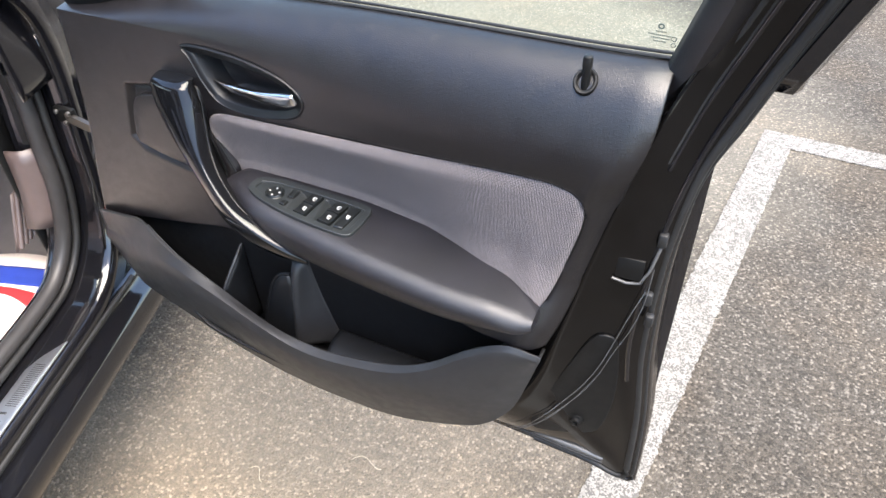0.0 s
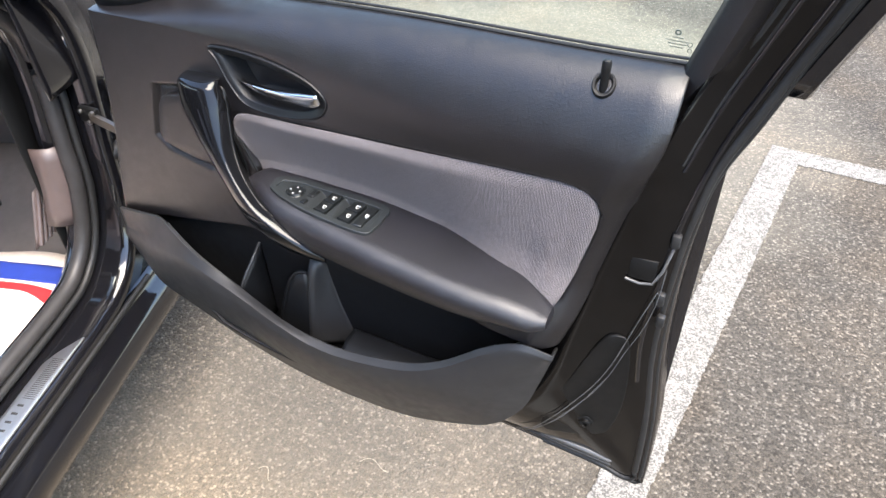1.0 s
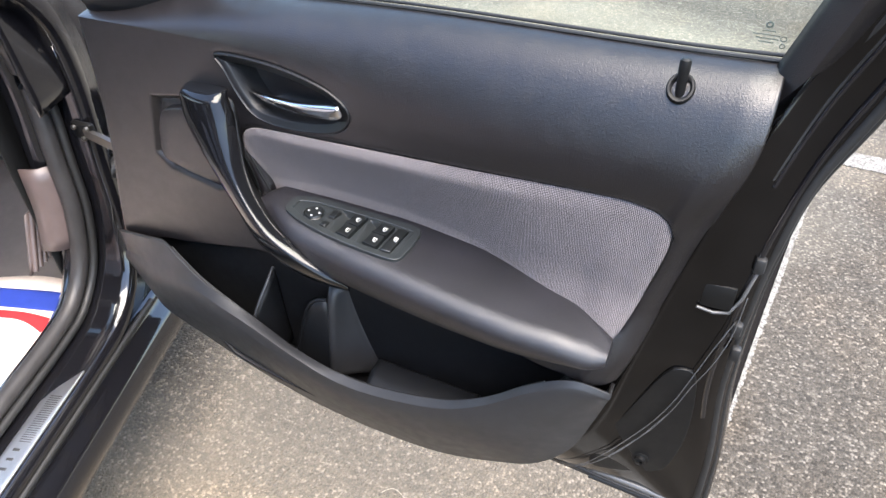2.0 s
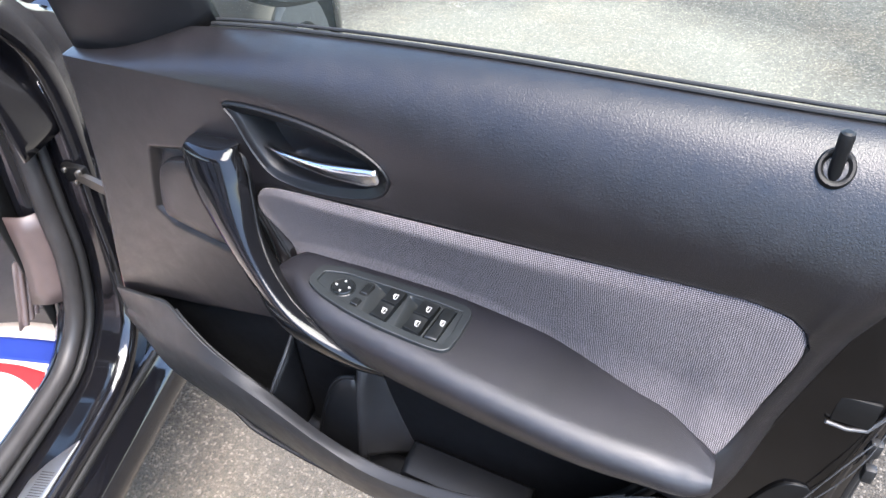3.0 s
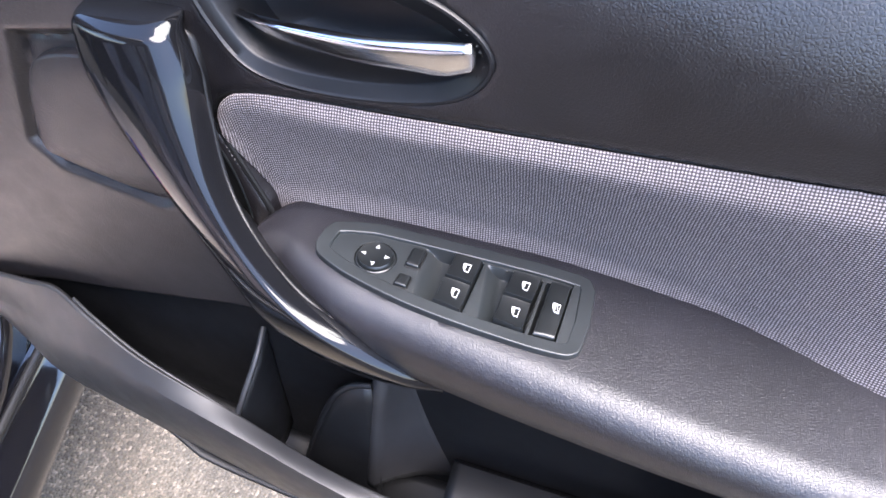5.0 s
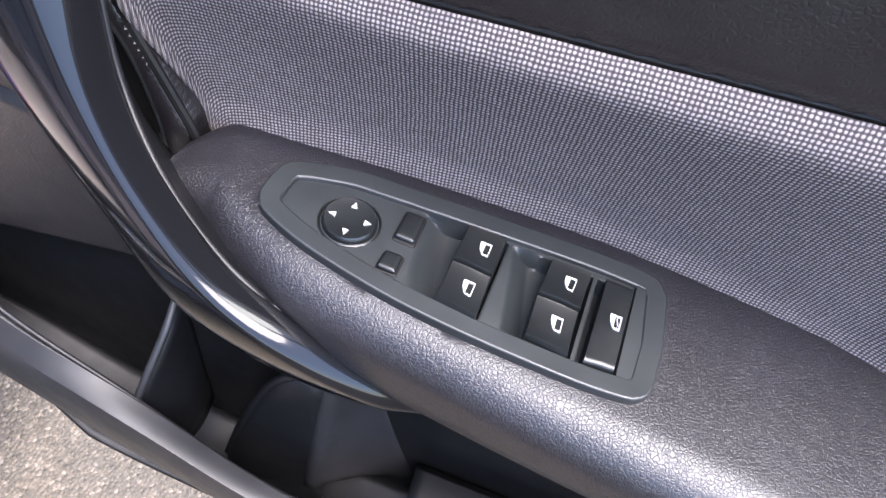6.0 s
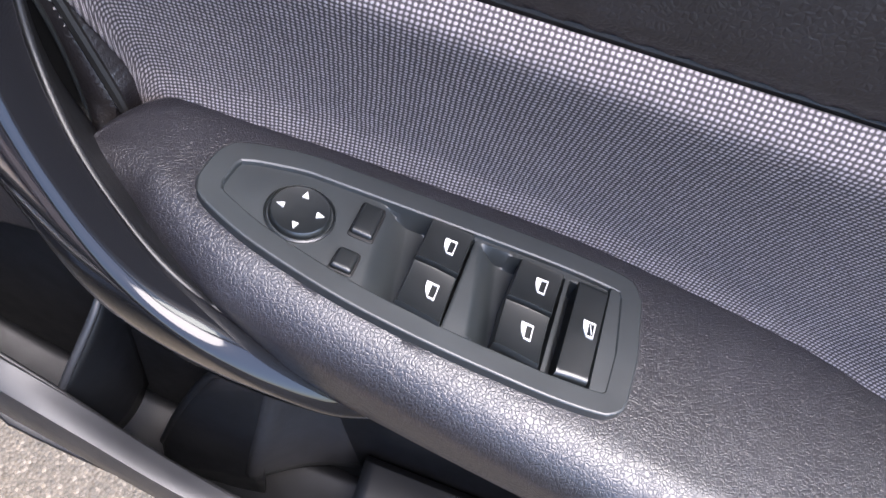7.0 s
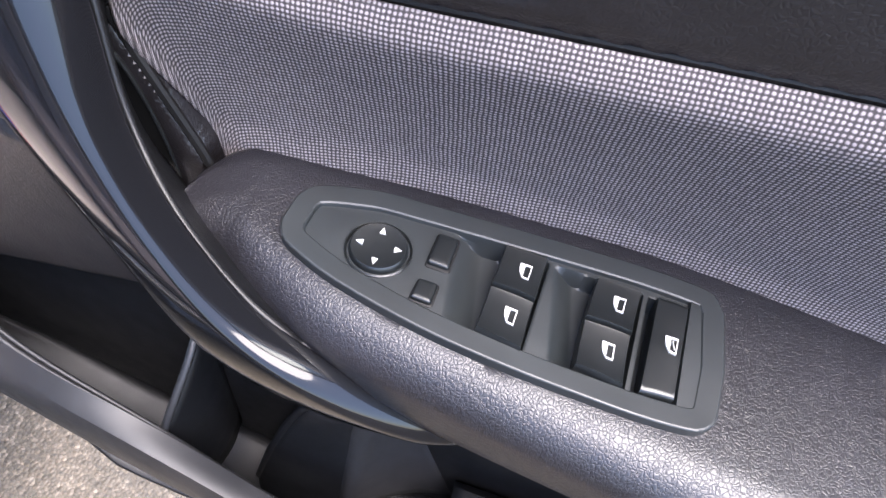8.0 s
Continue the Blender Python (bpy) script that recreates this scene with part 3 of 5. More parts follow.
insert_panel()
_edge = smooth_path([(0.268, 0.790), INSERT[-1], *INSERT[:-5], (0.738, 0.800)], 160)
tube("insert_border", [on(p, q, 0.0035) for p, q in _edge], 0.0022, M_DARK, door, "black border round the fabric insert", sides=8)


# ---- armrest ----
def arm_top(x):
    return 0.797 - 0.055 * (np.asarray(x, float) - 0.349)


UPPER = ([0.3105, 0.3115, 0.316, 0.330, 0.348, 0.396, 0.442, 0.471, 0.4800, 0.4835], [-0.028, -0.017, -0.0092, -0.0044, -0.0016, -0.0015, -0.0019, -0.0038, -0.0064, -0.015])
LOWER = ([0.3105, 0.313, 0.3196, 0.3402, 0.3857, 0.4274, 0.460, 0.472, 0.4798, 0.4835], [-0.030, -0.0365, -0.0412, -0.0500, -0.0610, -0.0660, -0.0680, -0.0675, -0.0625, -0.041])
SLOPE = -0.055


def panel_at(x, y, h):
    return np.array([x, y, 0.7995 + SLOPE * (x - 0.349) + h])


def bezel_outline(n=120):
    a = np.linspace(0, 1, n // 2)
    e = (1 - np.cos(a * math.pi)) / 2
    xs = 0.3105 + (0.4835 - 0.3105) * e
    lo = np.stack([xs, curve_at(xs, *LOWER)], 1)
    hi = np.stack([xs, curve_at(xs, *UPPER)], 1)[::-1]
    return smooth_path(np.concatenate([lo, hi]), n, True)


def armrest():
    hole = bezel_outline()
    xs = np.concatenate([np.linspace(0.2655, 0.304, 26), np.arange(0.3055, 0.486, 0.0018), np.linspace(0.489, 0.69, 44), np.linspace(0.694, 0.724, 14)])
    back = curve_at(xs, [0.2655, 0.268, 0.275, 0.286, 0.302, 0.324, 0.394, 0.466, 0.50, 0.55, 0.585, 0.62, 0.65, 0.68, 0.711, 0.726], [-0.021, -0.014, -0.005, 0.002, 0.006, 0.009, 0.012, 0.013, 0.010, 0.003, -0.005, -0.019, -0.032, -0.043, -0.063, -0.076])
    crest = curve_at(xs, [0.2655, 0.268, 0.286, 0.303, 0.335, 0.403, 0.48, 0.561, 0.634, 0.686, 0.712, 0.726], [-0.026, -0.030, -0.040, -0.051, -0.066, -0.080, -0.093, -0.104, -0.110, -0.108, -0.102, -0.094])
    low = curve_at(xs, [0.28, 0.32, 0.40, 0.55, 0.66, 0.726], [0.737, 0.731, 0.728, 0.730, 0.735, 0.742])
    rings = []
    for x, b, c, l in zip(xs, back, crest, low):
        zt = float(arm_top(x)) - 0.012 * max(0.0, (x - 0.66) / 0.06) ** 2 - 0.007 * max(0.0, (0.298 - x) / 0.0325) ** 2
        w = max(b - c, 0.004)
        r = min(0.0205, w * 0.45)
        ring = [(b + 0.012, l), (b + 0.012, zt - 0.004), (b + 0.004, zt), (b - 0.1 * w, zt + 0.0005)]
        for k in np.linspace(0.04, 0.98, 34):
            y = b - 0.1 * w - k * (w - 0.1 * w - r)
            ring.append((y, zt + 0.0005 - 0.0008 * k))
        for a in np.linspace(0, 95, 10):
            ring.append((c + r - r * math.sin(radians(a)), zt - 0.0003 - r * 0.9 + r * 0.9 * math.cos(radians(a))))
        h = zt - r - l
        ring += [(c + 0.002, zt - r - 0.35 * h), (c + 0.008, zt - r - 0.75 * h), (c + 0.016, l + 0.002), (c + 0.026, l)]
        rings.append([(x, y, z) for y, z in ring])
    rings = np.array(rings)
    top = rings[:, 3:46]
    top[..., 2] -= 0.014 * np.clip((-0.0035 - signed(top[..., 0], top[..., 1], hole[::3])) / 0.002, 0, 1)
    return loft("armrest", rings, M_LEATHER, door, "black leather-grained padded armrest", sharp=60)


armrest()


# ---- switch panel on the armrest ----
def switch_panel():
    o = bezel_outline()
    ring = [[panel_at(*q, h) for q in inset(o, d)] for d, h in
            ((0, -0.024), (0, 0.0010), (0.0003, 0.0014), (0.0008, 0.0016), (0.0083, 0.0011), (0.0089, 0.0006), (0.0093, -0.0006), (0.0094, -0.012))]
    body = loft("switch_panel", ring, M_SWITCH, door, "dark grey plastic switch panel", cap=False, sharp=22)
    # inner tray with scooped wells before each pair of switches
    nu, nv = 260, 60
    xs = np.linspace(0.3175, 0.4745, nu)
    lo, hi = curve_at(xs, *LOWER) + 0.0078, curve_at(xs, *UPPER) - 0.0083
    v = np.linspace(0, 1, nv)[None, :]
    y = lo[:, None] * (1 - v) + np.maximum(hi, lo + 0.001)[:, None] * v
    x = xs[:, None] + 0.09 * (y + 0.035) * np.clip((xs[:, None] - 0.35) / 0.02, 0, 1) * np.clip((0.4745 - xs[:, None]) / 0.006, 0, 1)
    shear = x - 0.09 * (y + 0.035)
    h = np.full(x.shape, -0.0010)
    low_y = -0.0530 - 0.085 * (x - 0.3926)
    for a, b, c in ((0.3730, 0.3915, 0.4121), (0.4132, 0.4290, 0.4500), (0.4520, 0.4530, 0.4678)):
        # the scoop's near lip sweeps back towards the door
        ramp = np.clip((shear - a - 0.0075 * ((y + 0.0115) / -0.042) * (b - a > 0.005)) / (b - a - 0.006 * (b - a > 0.005)), 0, 1)
        ramp = ramp ** 1.6 * (2.2 - 1.2 * ramp)
        stop = np.clip((c - shear) / 0.0008, 0, 1)
        inwell = np.clip((y - low_y) / 0.0012, 0, 1) * np.clip((-0.0112 - 0.06 * (x - 0.3955) - y) / 0.0010, 0, 1)
        h = h - 0.0085 * np.clip(ramp, 0, 1) * stop * inwell
    # flush land between the lock switch and the rim
    h = h + 0.0018 * np.clip((shear - 0.4679) / 0.0005, 0, 1)
    P = np.stack([x, y, 0.7995 + SLOPE * (x - 0.349) + h], -1)
    grid("switch_tray", P, M_SWITCH, body, sharp=35)

    # mirror adjuster
    c = np.array([0.3491, -0.0292])
    ang = np.linspace(0, 2 * math.pi, 48, endpoint=False)
    prof = [(0.0132, -0.0012), (0.0132, -0.0004), (0.0127, 0.0), (0.0122, -0.0006), (0.0120, -0.0016), (0.0116, -0.0016), (0.0113, 0.0010), (0.0106, 0.0018), (0.0080, 0.0012), (0.0030, 0.0009)]
    knob = loft("mirror_control", [[panel_at(c[0] + r * math.cos(t), c[1] + r * math.sin(t), h) for t in ang] for r, h in prof], M_BUTTON, body, "round mirror adjustment knob")
    for k in range(4):
        t = radians(3 + 90 * k)
        q = c + 0.0073 * np.array([math.cos(t), math.sin(t)])
        tri = [q + 0.0017 * np.array([math.cos(t + s), math.sin(t + s)]) * k2 for s, k2 in ((0, 1.0), (2.35, 1.0), (-2.35, 1.0))]
        vs = [panel_at(*p, h) for h in (0.0010, 0.00185) for p in tri]
        mesh_of("arrow_mark", vs, [(0, 1, 2), (3, 4, 5), (0, 1, 4, 3), (1, 2, 5, 4), (2, 0, 3, 5)], M_WHITE, body, "white arrow mark", smooth=False)
    # the two small selector keys
    for cx, cy, w, d, label in ((0.3728, -0.0220, 0.0094, 0.0150, "fold key"), (0.3706, -0.0422, 0.0088, 0.0092, "selector key")):
        o = [(cx - w / 2, cy - d / 2), (cx + w / 2 - 0.0006, cy - d / 2 - 0.0006), (cx + w / 2, cy + d / 2 - 0.0004), (cx - w / 2 + 0.0012, cy + d / 2)]
        frame_o = np.array(o) + (np.array(o) - (cx, cy)) * 0.16
        plate("key_surround", round_corners(frame_o, 0.0016), lambda a, b, h: panel_at(a, b, h - 0.0006), 0.003, 0.0003, M_DARK, body, smooth_outline=False)
        plate("selector_key", round_corners(o, 0.0014), lambda a, b, h: panel_at(a, b, h + 0.0014), 0.004, 0.0011, M_BUTTON, body, crown=0.0, smooth_outline=False, sharp=70)
    # window switches: each a concave rocker with a front lip
    for q in (((0.3957, -0.0118), (0.4130, -0.0125), (0.4110, -0.0338), (0.3940, -0.0318)), ((0.3938, -0.0325), (0.4108, -0.0345), (0.4094, -0.0562), (0.3921, -0.0530)),
              ((0.4330, -0.0148), (0.4508, -0.0155), (0.4482, -0.0360), (0.4303, -0.0345)), ((0.4301, -0.0352), (0.4480, -0.0367), (0.4466, -0.0588), (0.4290, -0.0558))):
        rocker(q, body, "window_switch", "black window lift switch")
    rocker(((0.4568, -0.0160), (0.4690, -0.0168), (0.4652, -0.0578), (0.4528, -0.0582)), body, "window_lock_switch", "black rear window lock switch", flat=True)
    tiny = bmesh.new()
    box(tiny, panel_at(0.4575, -0.0495, 0.0018), (0.0016, 0.0030, 0.0006), 0.0002)
    part("status_lamp", tiny, M_DARK, body)


def round_corners(poly, r, n=5):
    p = np.asarray(poly, float)
    out = []
    for a, b, c in zip(np.roll(p, 1, 0), p, np.roll(p, -1, 0)):
        u, w = (a - b) / np.linalg.norm(a - b), (c - b) / np.linalg.norm(c - b)
        for t in np.linspace(0, 1, n):
            out.append((1 - t) ** 2 * (b + r * u) + 2 * t * (1 - t) * b + t * t * (b + r * w))
    return np.array(out)


def rocker(q, parent, name, label, flat=False):
    a, b, c, d = (np.array(v) for v in q)
    nu, nv = 12, 20
    P = np.zeros((nu + 4, nv + 4, 3))
    for i in range(nu + 4):
        for j in range(nv + 4):
            u, v = np.clip((i - 2) / (nu - 1), 0, 1), np.clip((j - 2) / (nv - 1), 0, 1)
            p = (a * (1 - u) + b * u) * (1 - v) + (d * (1 - u) + c * u) * v
            h = 0.0016 + 0.0012 * (0.5 - v) if flat else 0.0012 + 0.0016 * (2 * v - 1) ** 2 * (1.15 if v > 0.5 else 0.5) - 0.0006
            h += 0.0004 * (1 - (2 * u - 1) ** 2)
            e = min(i, j, nu + 3 - i, nv + 3 - j)
            if e == 0:
                h = -0.0085
            elif e == 1:
                h -= 0.0010
            else:
                cc = (a + b + c + d) / 4
                p = cc + (p - cc) * (1 - (0.045 if (i in (2, nu + 1) or j in (2, nv + 1)) else 0.0))
            P[i, j] = panel_at(*p, h + 0.0008)
    ob = grid(name, P, M_BUTTON, parent, label, sharp=50)
    # printed pictogram: a window outline half filled
    m = (a + b + c + d) / 4 + (0.0015, 0.0004)
    h0 = 0.0036 if flat else 0.0025
    ux, uy = (b - a) / np.linalg.norm(b - a), (a - d) / np.linalg.norm(a - d)

    def P2(s, t, h=0.0):
        w = m + ux * s * 0.0024 + uy * t * 0.0035
        return panel_at(w[0], w[1], h0 + h)

    # a side window with a curved front edge; the dark slot is the open half
    curve = [(-1.0, 0.95), (-0.95, 0.35), (-0.78, -0.15), (-0.50, -0.55), (-0.22, -0.84), (-0.10, -0.93)]
    polys = [curve + [(-0.10, 0.95)], [(-0.10, 0.78), (1.0, 0.78), (1.0, 0.95), (-0.10, 0.95)], [(0.84, -0.80), (1.0, -0.80), (1.0, 0.78), (0.84, 0.78)], [(-0.10, -0.93), (1.0, -1.0), (1.0, -0.80), (-0.10, -0.80)]]
    if flat:
        polys += [[(0.12, 0.50), (0.58, -0.56), (0.68, -0.48), (0.20, 0.58)]]
    vs, fs = [], []
    for i, poly in enumerate(polys):
        n0, n = len(vs), len(poly)
        lift = 0.0001 * (i - 3) if i > 3 else 0.0
        vs += [P2(*p, lift) for p in poly] + [P2(*p, lift - 0.0010) for p in poly]
        fs += [tuple(range(n0, n0 + n))] + [(n0 + j, n0 + (j + 1) % n, n0 + n + (j + 1) % n, n0 + n + j) for j in range(n)]
    mesh_of("window_mark", vs, fs, M_WHITE, parent, "white window pictogram", smooth=False)


switch_panel()


# ---- inner release handle in its bowl ----
def release_handle():
    o = smooth_path(ccw(BOWL), 90, True)
    c = np.array([0.335, 0.940])
    rings = []
    for d, off in ((-0.0022, 0.005), (-0.0020, -0.0010), (-0.0010, -0.0022), (0.0004, -0.0022), (0.0014, -0.0006), (0.0080, 0.0006), (0.0092, 0.0022)):
        rings.append([on(*q, off) for q in inset(o, d)])
    inner = inset(o, 0.0092)
    for k, off in ((0.95, 0.016), (0.88, 0.030), (0.6, 0.037), (0.2, 0.038), (0.01, 0.038)):
        rings.append([on(*(c + (q - c) * k), off) for q in inner])
    bowl = loft("handle_bowl", rings, M_POCKET, door, "black recessed handle bowl", cap=False, sharp=50)
    n = 44
    s = np.linspace(0, 1, n)
    x = 0.268 + (0.4015 - 0.268) * s
    top = curve_at(s, [0, 0.25, 0.6, 1.0], [0.9335, 0.9365, 0.9420, 0.9490])
    wid = curve_at(s, [0, 0.12, 0.4, 0.75, 0.9, 1.0], [0.003, 0.010, 0.0145, 0.0175, 0.0195, 0.0165])
    off = curve_at(s, [0, 0.3, 0.7, 1.0], [0.007, -0.002, -0.009, -0.008])
    sec = [(0.0, 0.0035), (-0.0008, 0.0002), (-0.0022, -0.0012), (-0.0040, -0.0010)] + [(-0.0040 - k, -0.0010 + 0.0045 * k / 0.0135) for k in (0.003, 0.0065, 0.010)] + [(-0.0150, 0.0030), (-0.0162, 0.0044), (-0.0160, 0.0060), (-0.0140, 0.0072), (-0.0040, 0.0062)]
    rings = []
    for xi, t, w, q in zip(x, top, wid, off):
        rings.append([on(xi, t + a * w / 0.0165, q + b) for a, b in sec])
    for k, f in ((1, 0.86), (2, 0.45)):
        mid = np.mean(rings[n - 1], 0)
        rings.append([mid + (np.array(p) - mid) * f + np.array([0.0013 * k, 0.0004 * k * k, 0]) for p in rings[n - 1]])
    loft("release_lever", rings, M_CHROME, door, "satin chrome release lever", sharp=60)


release_handle()


# ---- glossy grab handle sweeping into the armrest ----
def grab_handle():
    R = [(0.243, -0.016, 0.926), (0.250, -0.022, 0.908), (0.2555, -0.031, 0.880), (0.266, -0.044, 0.845), (0.285, -0.056, 0.818), (0.312, -0.066, 0.792), (0.345, -0.071, 0.772), (0.380, -0.068, 0.745), (0.402, -0.058, 0.722)]
    L = [(0.179, -0.021, 0.922), (0.178, -0.023, 0.896), (0.197, -0.034, 0.868), (0.227, -0.049, 0.841), (0.258, -0.061, 0.805), (0.288, -0.070, 0.766), (0.322, -0.069, 0.738), (0.360, -0.062, 0.717), (0.400, -0.055, 0.709)]
    n = 80
    r, l = smooth_path(R, n), smooth_path(L, n)
    s = np.linspace(0, 1, n)
    depth = curve_at(s, [0, 0.10, 0.25, 0.45, 0.7, 0.9, 1.0], [0.015, 0.017, 0.016, 0.013, 0.011, 0.007, 0.003])
    peak = curve_at(s, [0, 0.12, 0.35, 0.7, 1.0], [0.45, 0.52, 0.66, 0.70, 0.60])
    rings = []
    for i in range(n):
        mid, half = (r[i] + l[i]) / 2, (r[i] - l[i]) / 2
        t = r[min(i + 1, n - 1)] + l[min(i + 1, n - 1)] - r[max(i - 1, 0)] - l[max(i - 1, 0)]
        t /= np.linalg.norm(t)
        nrm = np.cross(t, half)
        nrm /= np.linalg.norm(nrm)
        nrm = nrm if nrm[1] < 0 else -nrm
        ring = []
        for a in np.linspace(0, 2 * math.pi, 56, endpoint=False):
            ca, sa = math.cos(a), math.sin(a)
            p = abs(ca) ** 0.75 * (1 if ca > 0 else -1)
            # a long flank on the hinge side, a tight shoulder on the other
            q = (peak[i] - p) / (1 + peak[i]) if p < peak[i] else (p - peak[i]) / (1 - peak[i])
            up = (1 - q ** (1.7 if p < peak[i] else 2.6)) ** (0.85 if p < peak[i] else 0.6)
            ring.append(mid + half * p + nrm * depth[i] * (up if sa > 0 else -0.6 * abs(sa) ** 0.5))
        rings.append(np.array(ring))
    # blunt head: a rounded brow that leads back to the door
    head, c0 = rings[0], rings[0].mean(0)
    brow = [c0 + (head - c0) * np.array([k, f, 0.6 * k]) + np.array([0.0, dy, dz]) for k, f, dy, dz in
            ((0.60, 0.28, 0.032, 0.0050), (0.84, 0.42, 0.023, 0.0082), (0.90, 0.55, 0.0165, 0.0086), (0.935, 0.67, 0.0115, 0.0080), (0.960, 0.78, 0.0072, 0.0066), (0.978, 0.88, 0.0038, 0.0046), (0.992, 0.955, 0.0014, 0.0022))]
    loft("grab_handle", [*brow, *rings], M_GLOSS, door, "gloss black curved grab handle", sharp=80)
    # plain black carrier between the handle and the padded armrest
    A = [(0.238, -0.004, 0.922), (0.243, -0.010, 0.903), (0.2485, -0.019, 0.878), (0.2585, -0.033, 0.842), (0.2810, -0.051, 0.815), (0.311, -0.064, 0.791), (0.345, -0.069, 0.771)]
    Bq = [(0.243, 0.004, 0.912), (0.2415, -0.003, 0.885), (0.2375, -0.005, 0.855), (0.2360, -0.005, 0.825), (0.2420, -0.006, 0.798), (0.268, -0.022, 0.786), (0.300, -0.048, 0.784), (0.338, -0.064, 0.770)]
    a, b = smooth_path(A, 48), smooth_path(Bq, 48)
    P = np.array([[a[i] * (1 - k) + b[i] * k + np.array([0.0015, -0.003, 0]) * math.sin(math.pi * k) for k in np.linspace(0, 1, 9)] for i in range(48)])
    thick(grid("handle_carrier", P, M_POCKET, door, "satin black handle carrier", sharp=80), 0.003, 1.0)
    # lens-shaped speaker opening between the carrier and the fabric
    axis, cross = np.array([0.018, -0.071]) / 0.0732, np.array([0.071, 0.018]) / 0.0732

    def gr(u, v, h):
        q = np.array([0.2435, 0.812]) + axis * u * 0.038 + cross * v * 0.0078
        return on(q[0], q[1], -0.0015 - h)
    lens = [(math.cos(t), (1 - 0.25 * math.cos(t)) * math.sin(t)) for t in np.linspace(0, 2 * math.pi, 40, endpoint=False)]
    grille = plate("speaker_grille", lens, lambda u, v, h: gr(u, v, h), 0.006, 0.0005, M_DARK, door, "black lens-shaped speaker grille", smooth_outline=False)
    tube("grille_rim", [gr(u * 1.03, v * 1.1, 0.0004) for u, v in lens], 0.0007, M_BUTTON, grille, closed=True, sides=6)
    # upper foot of the handle
    foot = [(0.190, 0.934), (0.205, 0.944), (0.246, 0.940), (0.252, 0.918), (0.246, 0.885), (0.215, 0.880)]
    plate("handle_foot", foot, lambda p, q, h: on(p, q, -h + 0.001), 0.010, 0.003, M_DARK, door)


grab_handle()


# ---- tweeter cover and the slotted grille behind the handle ----
def tweeter():
    o = [(0.112, 0.874), (0.178, 0.886), (0.205, 0.855), (0.212, 0.803), (0.177, 0.783), (0.102, 0.793), (0.087, 0.807)]
    plate("tweeter_cover", o, lambda p, q, h: on(p, q, -h - 0.0005), 0.012, 0.002, M_TRIM, door, "smooth tweeter cover")


tweeter()


# ---- lock pin ----
def lock_pin():
    c = np.array([0.739, -0.0255, 1.0285])
    up = Vector((0.0, 0.05, 1.0)).normalized()
    nrm = Vector((0.0, -0.7, 0.71)).normalized()
    side = Vector((1, 0, 0))
    e2 = nrm.cross(side)
    ang = np.linspace(0, 2 * math.pi, 32, endpoint=False)
    rings = []
    for r, h in ((0.0134, -0.004), (0.0134, 0.0004), (0.0122, 0.0020), (0.0104, 0.0020), (0.0086, 0.0006), (0.0078, -0.006)):
        rings.append([Vector(c) + side * r * 0.86 * math.cos(t) + e2 * r * math.sin(t) + nrm * h for t in ang])
    col = loft("lock_collar", rings, M_DARK, door, "black plastic collar", cap=False)
    rings = []
    for r, h in ((0.0042, -0.01), (0.0041, 0.012), (0.0046, 0.014), (0.0047, 0.022), (0.0042, 0.0245), (0.0024, 0.0255)):
        rings.append([Vector(c) + side * r * math.cos(t) + Vector((0, 1, 0)) * r * math.sin(t) + up * h for t in ang])
    loft("lock_pin", rings, M_DARK, door, "black plastic lock pin")


lock_pin()


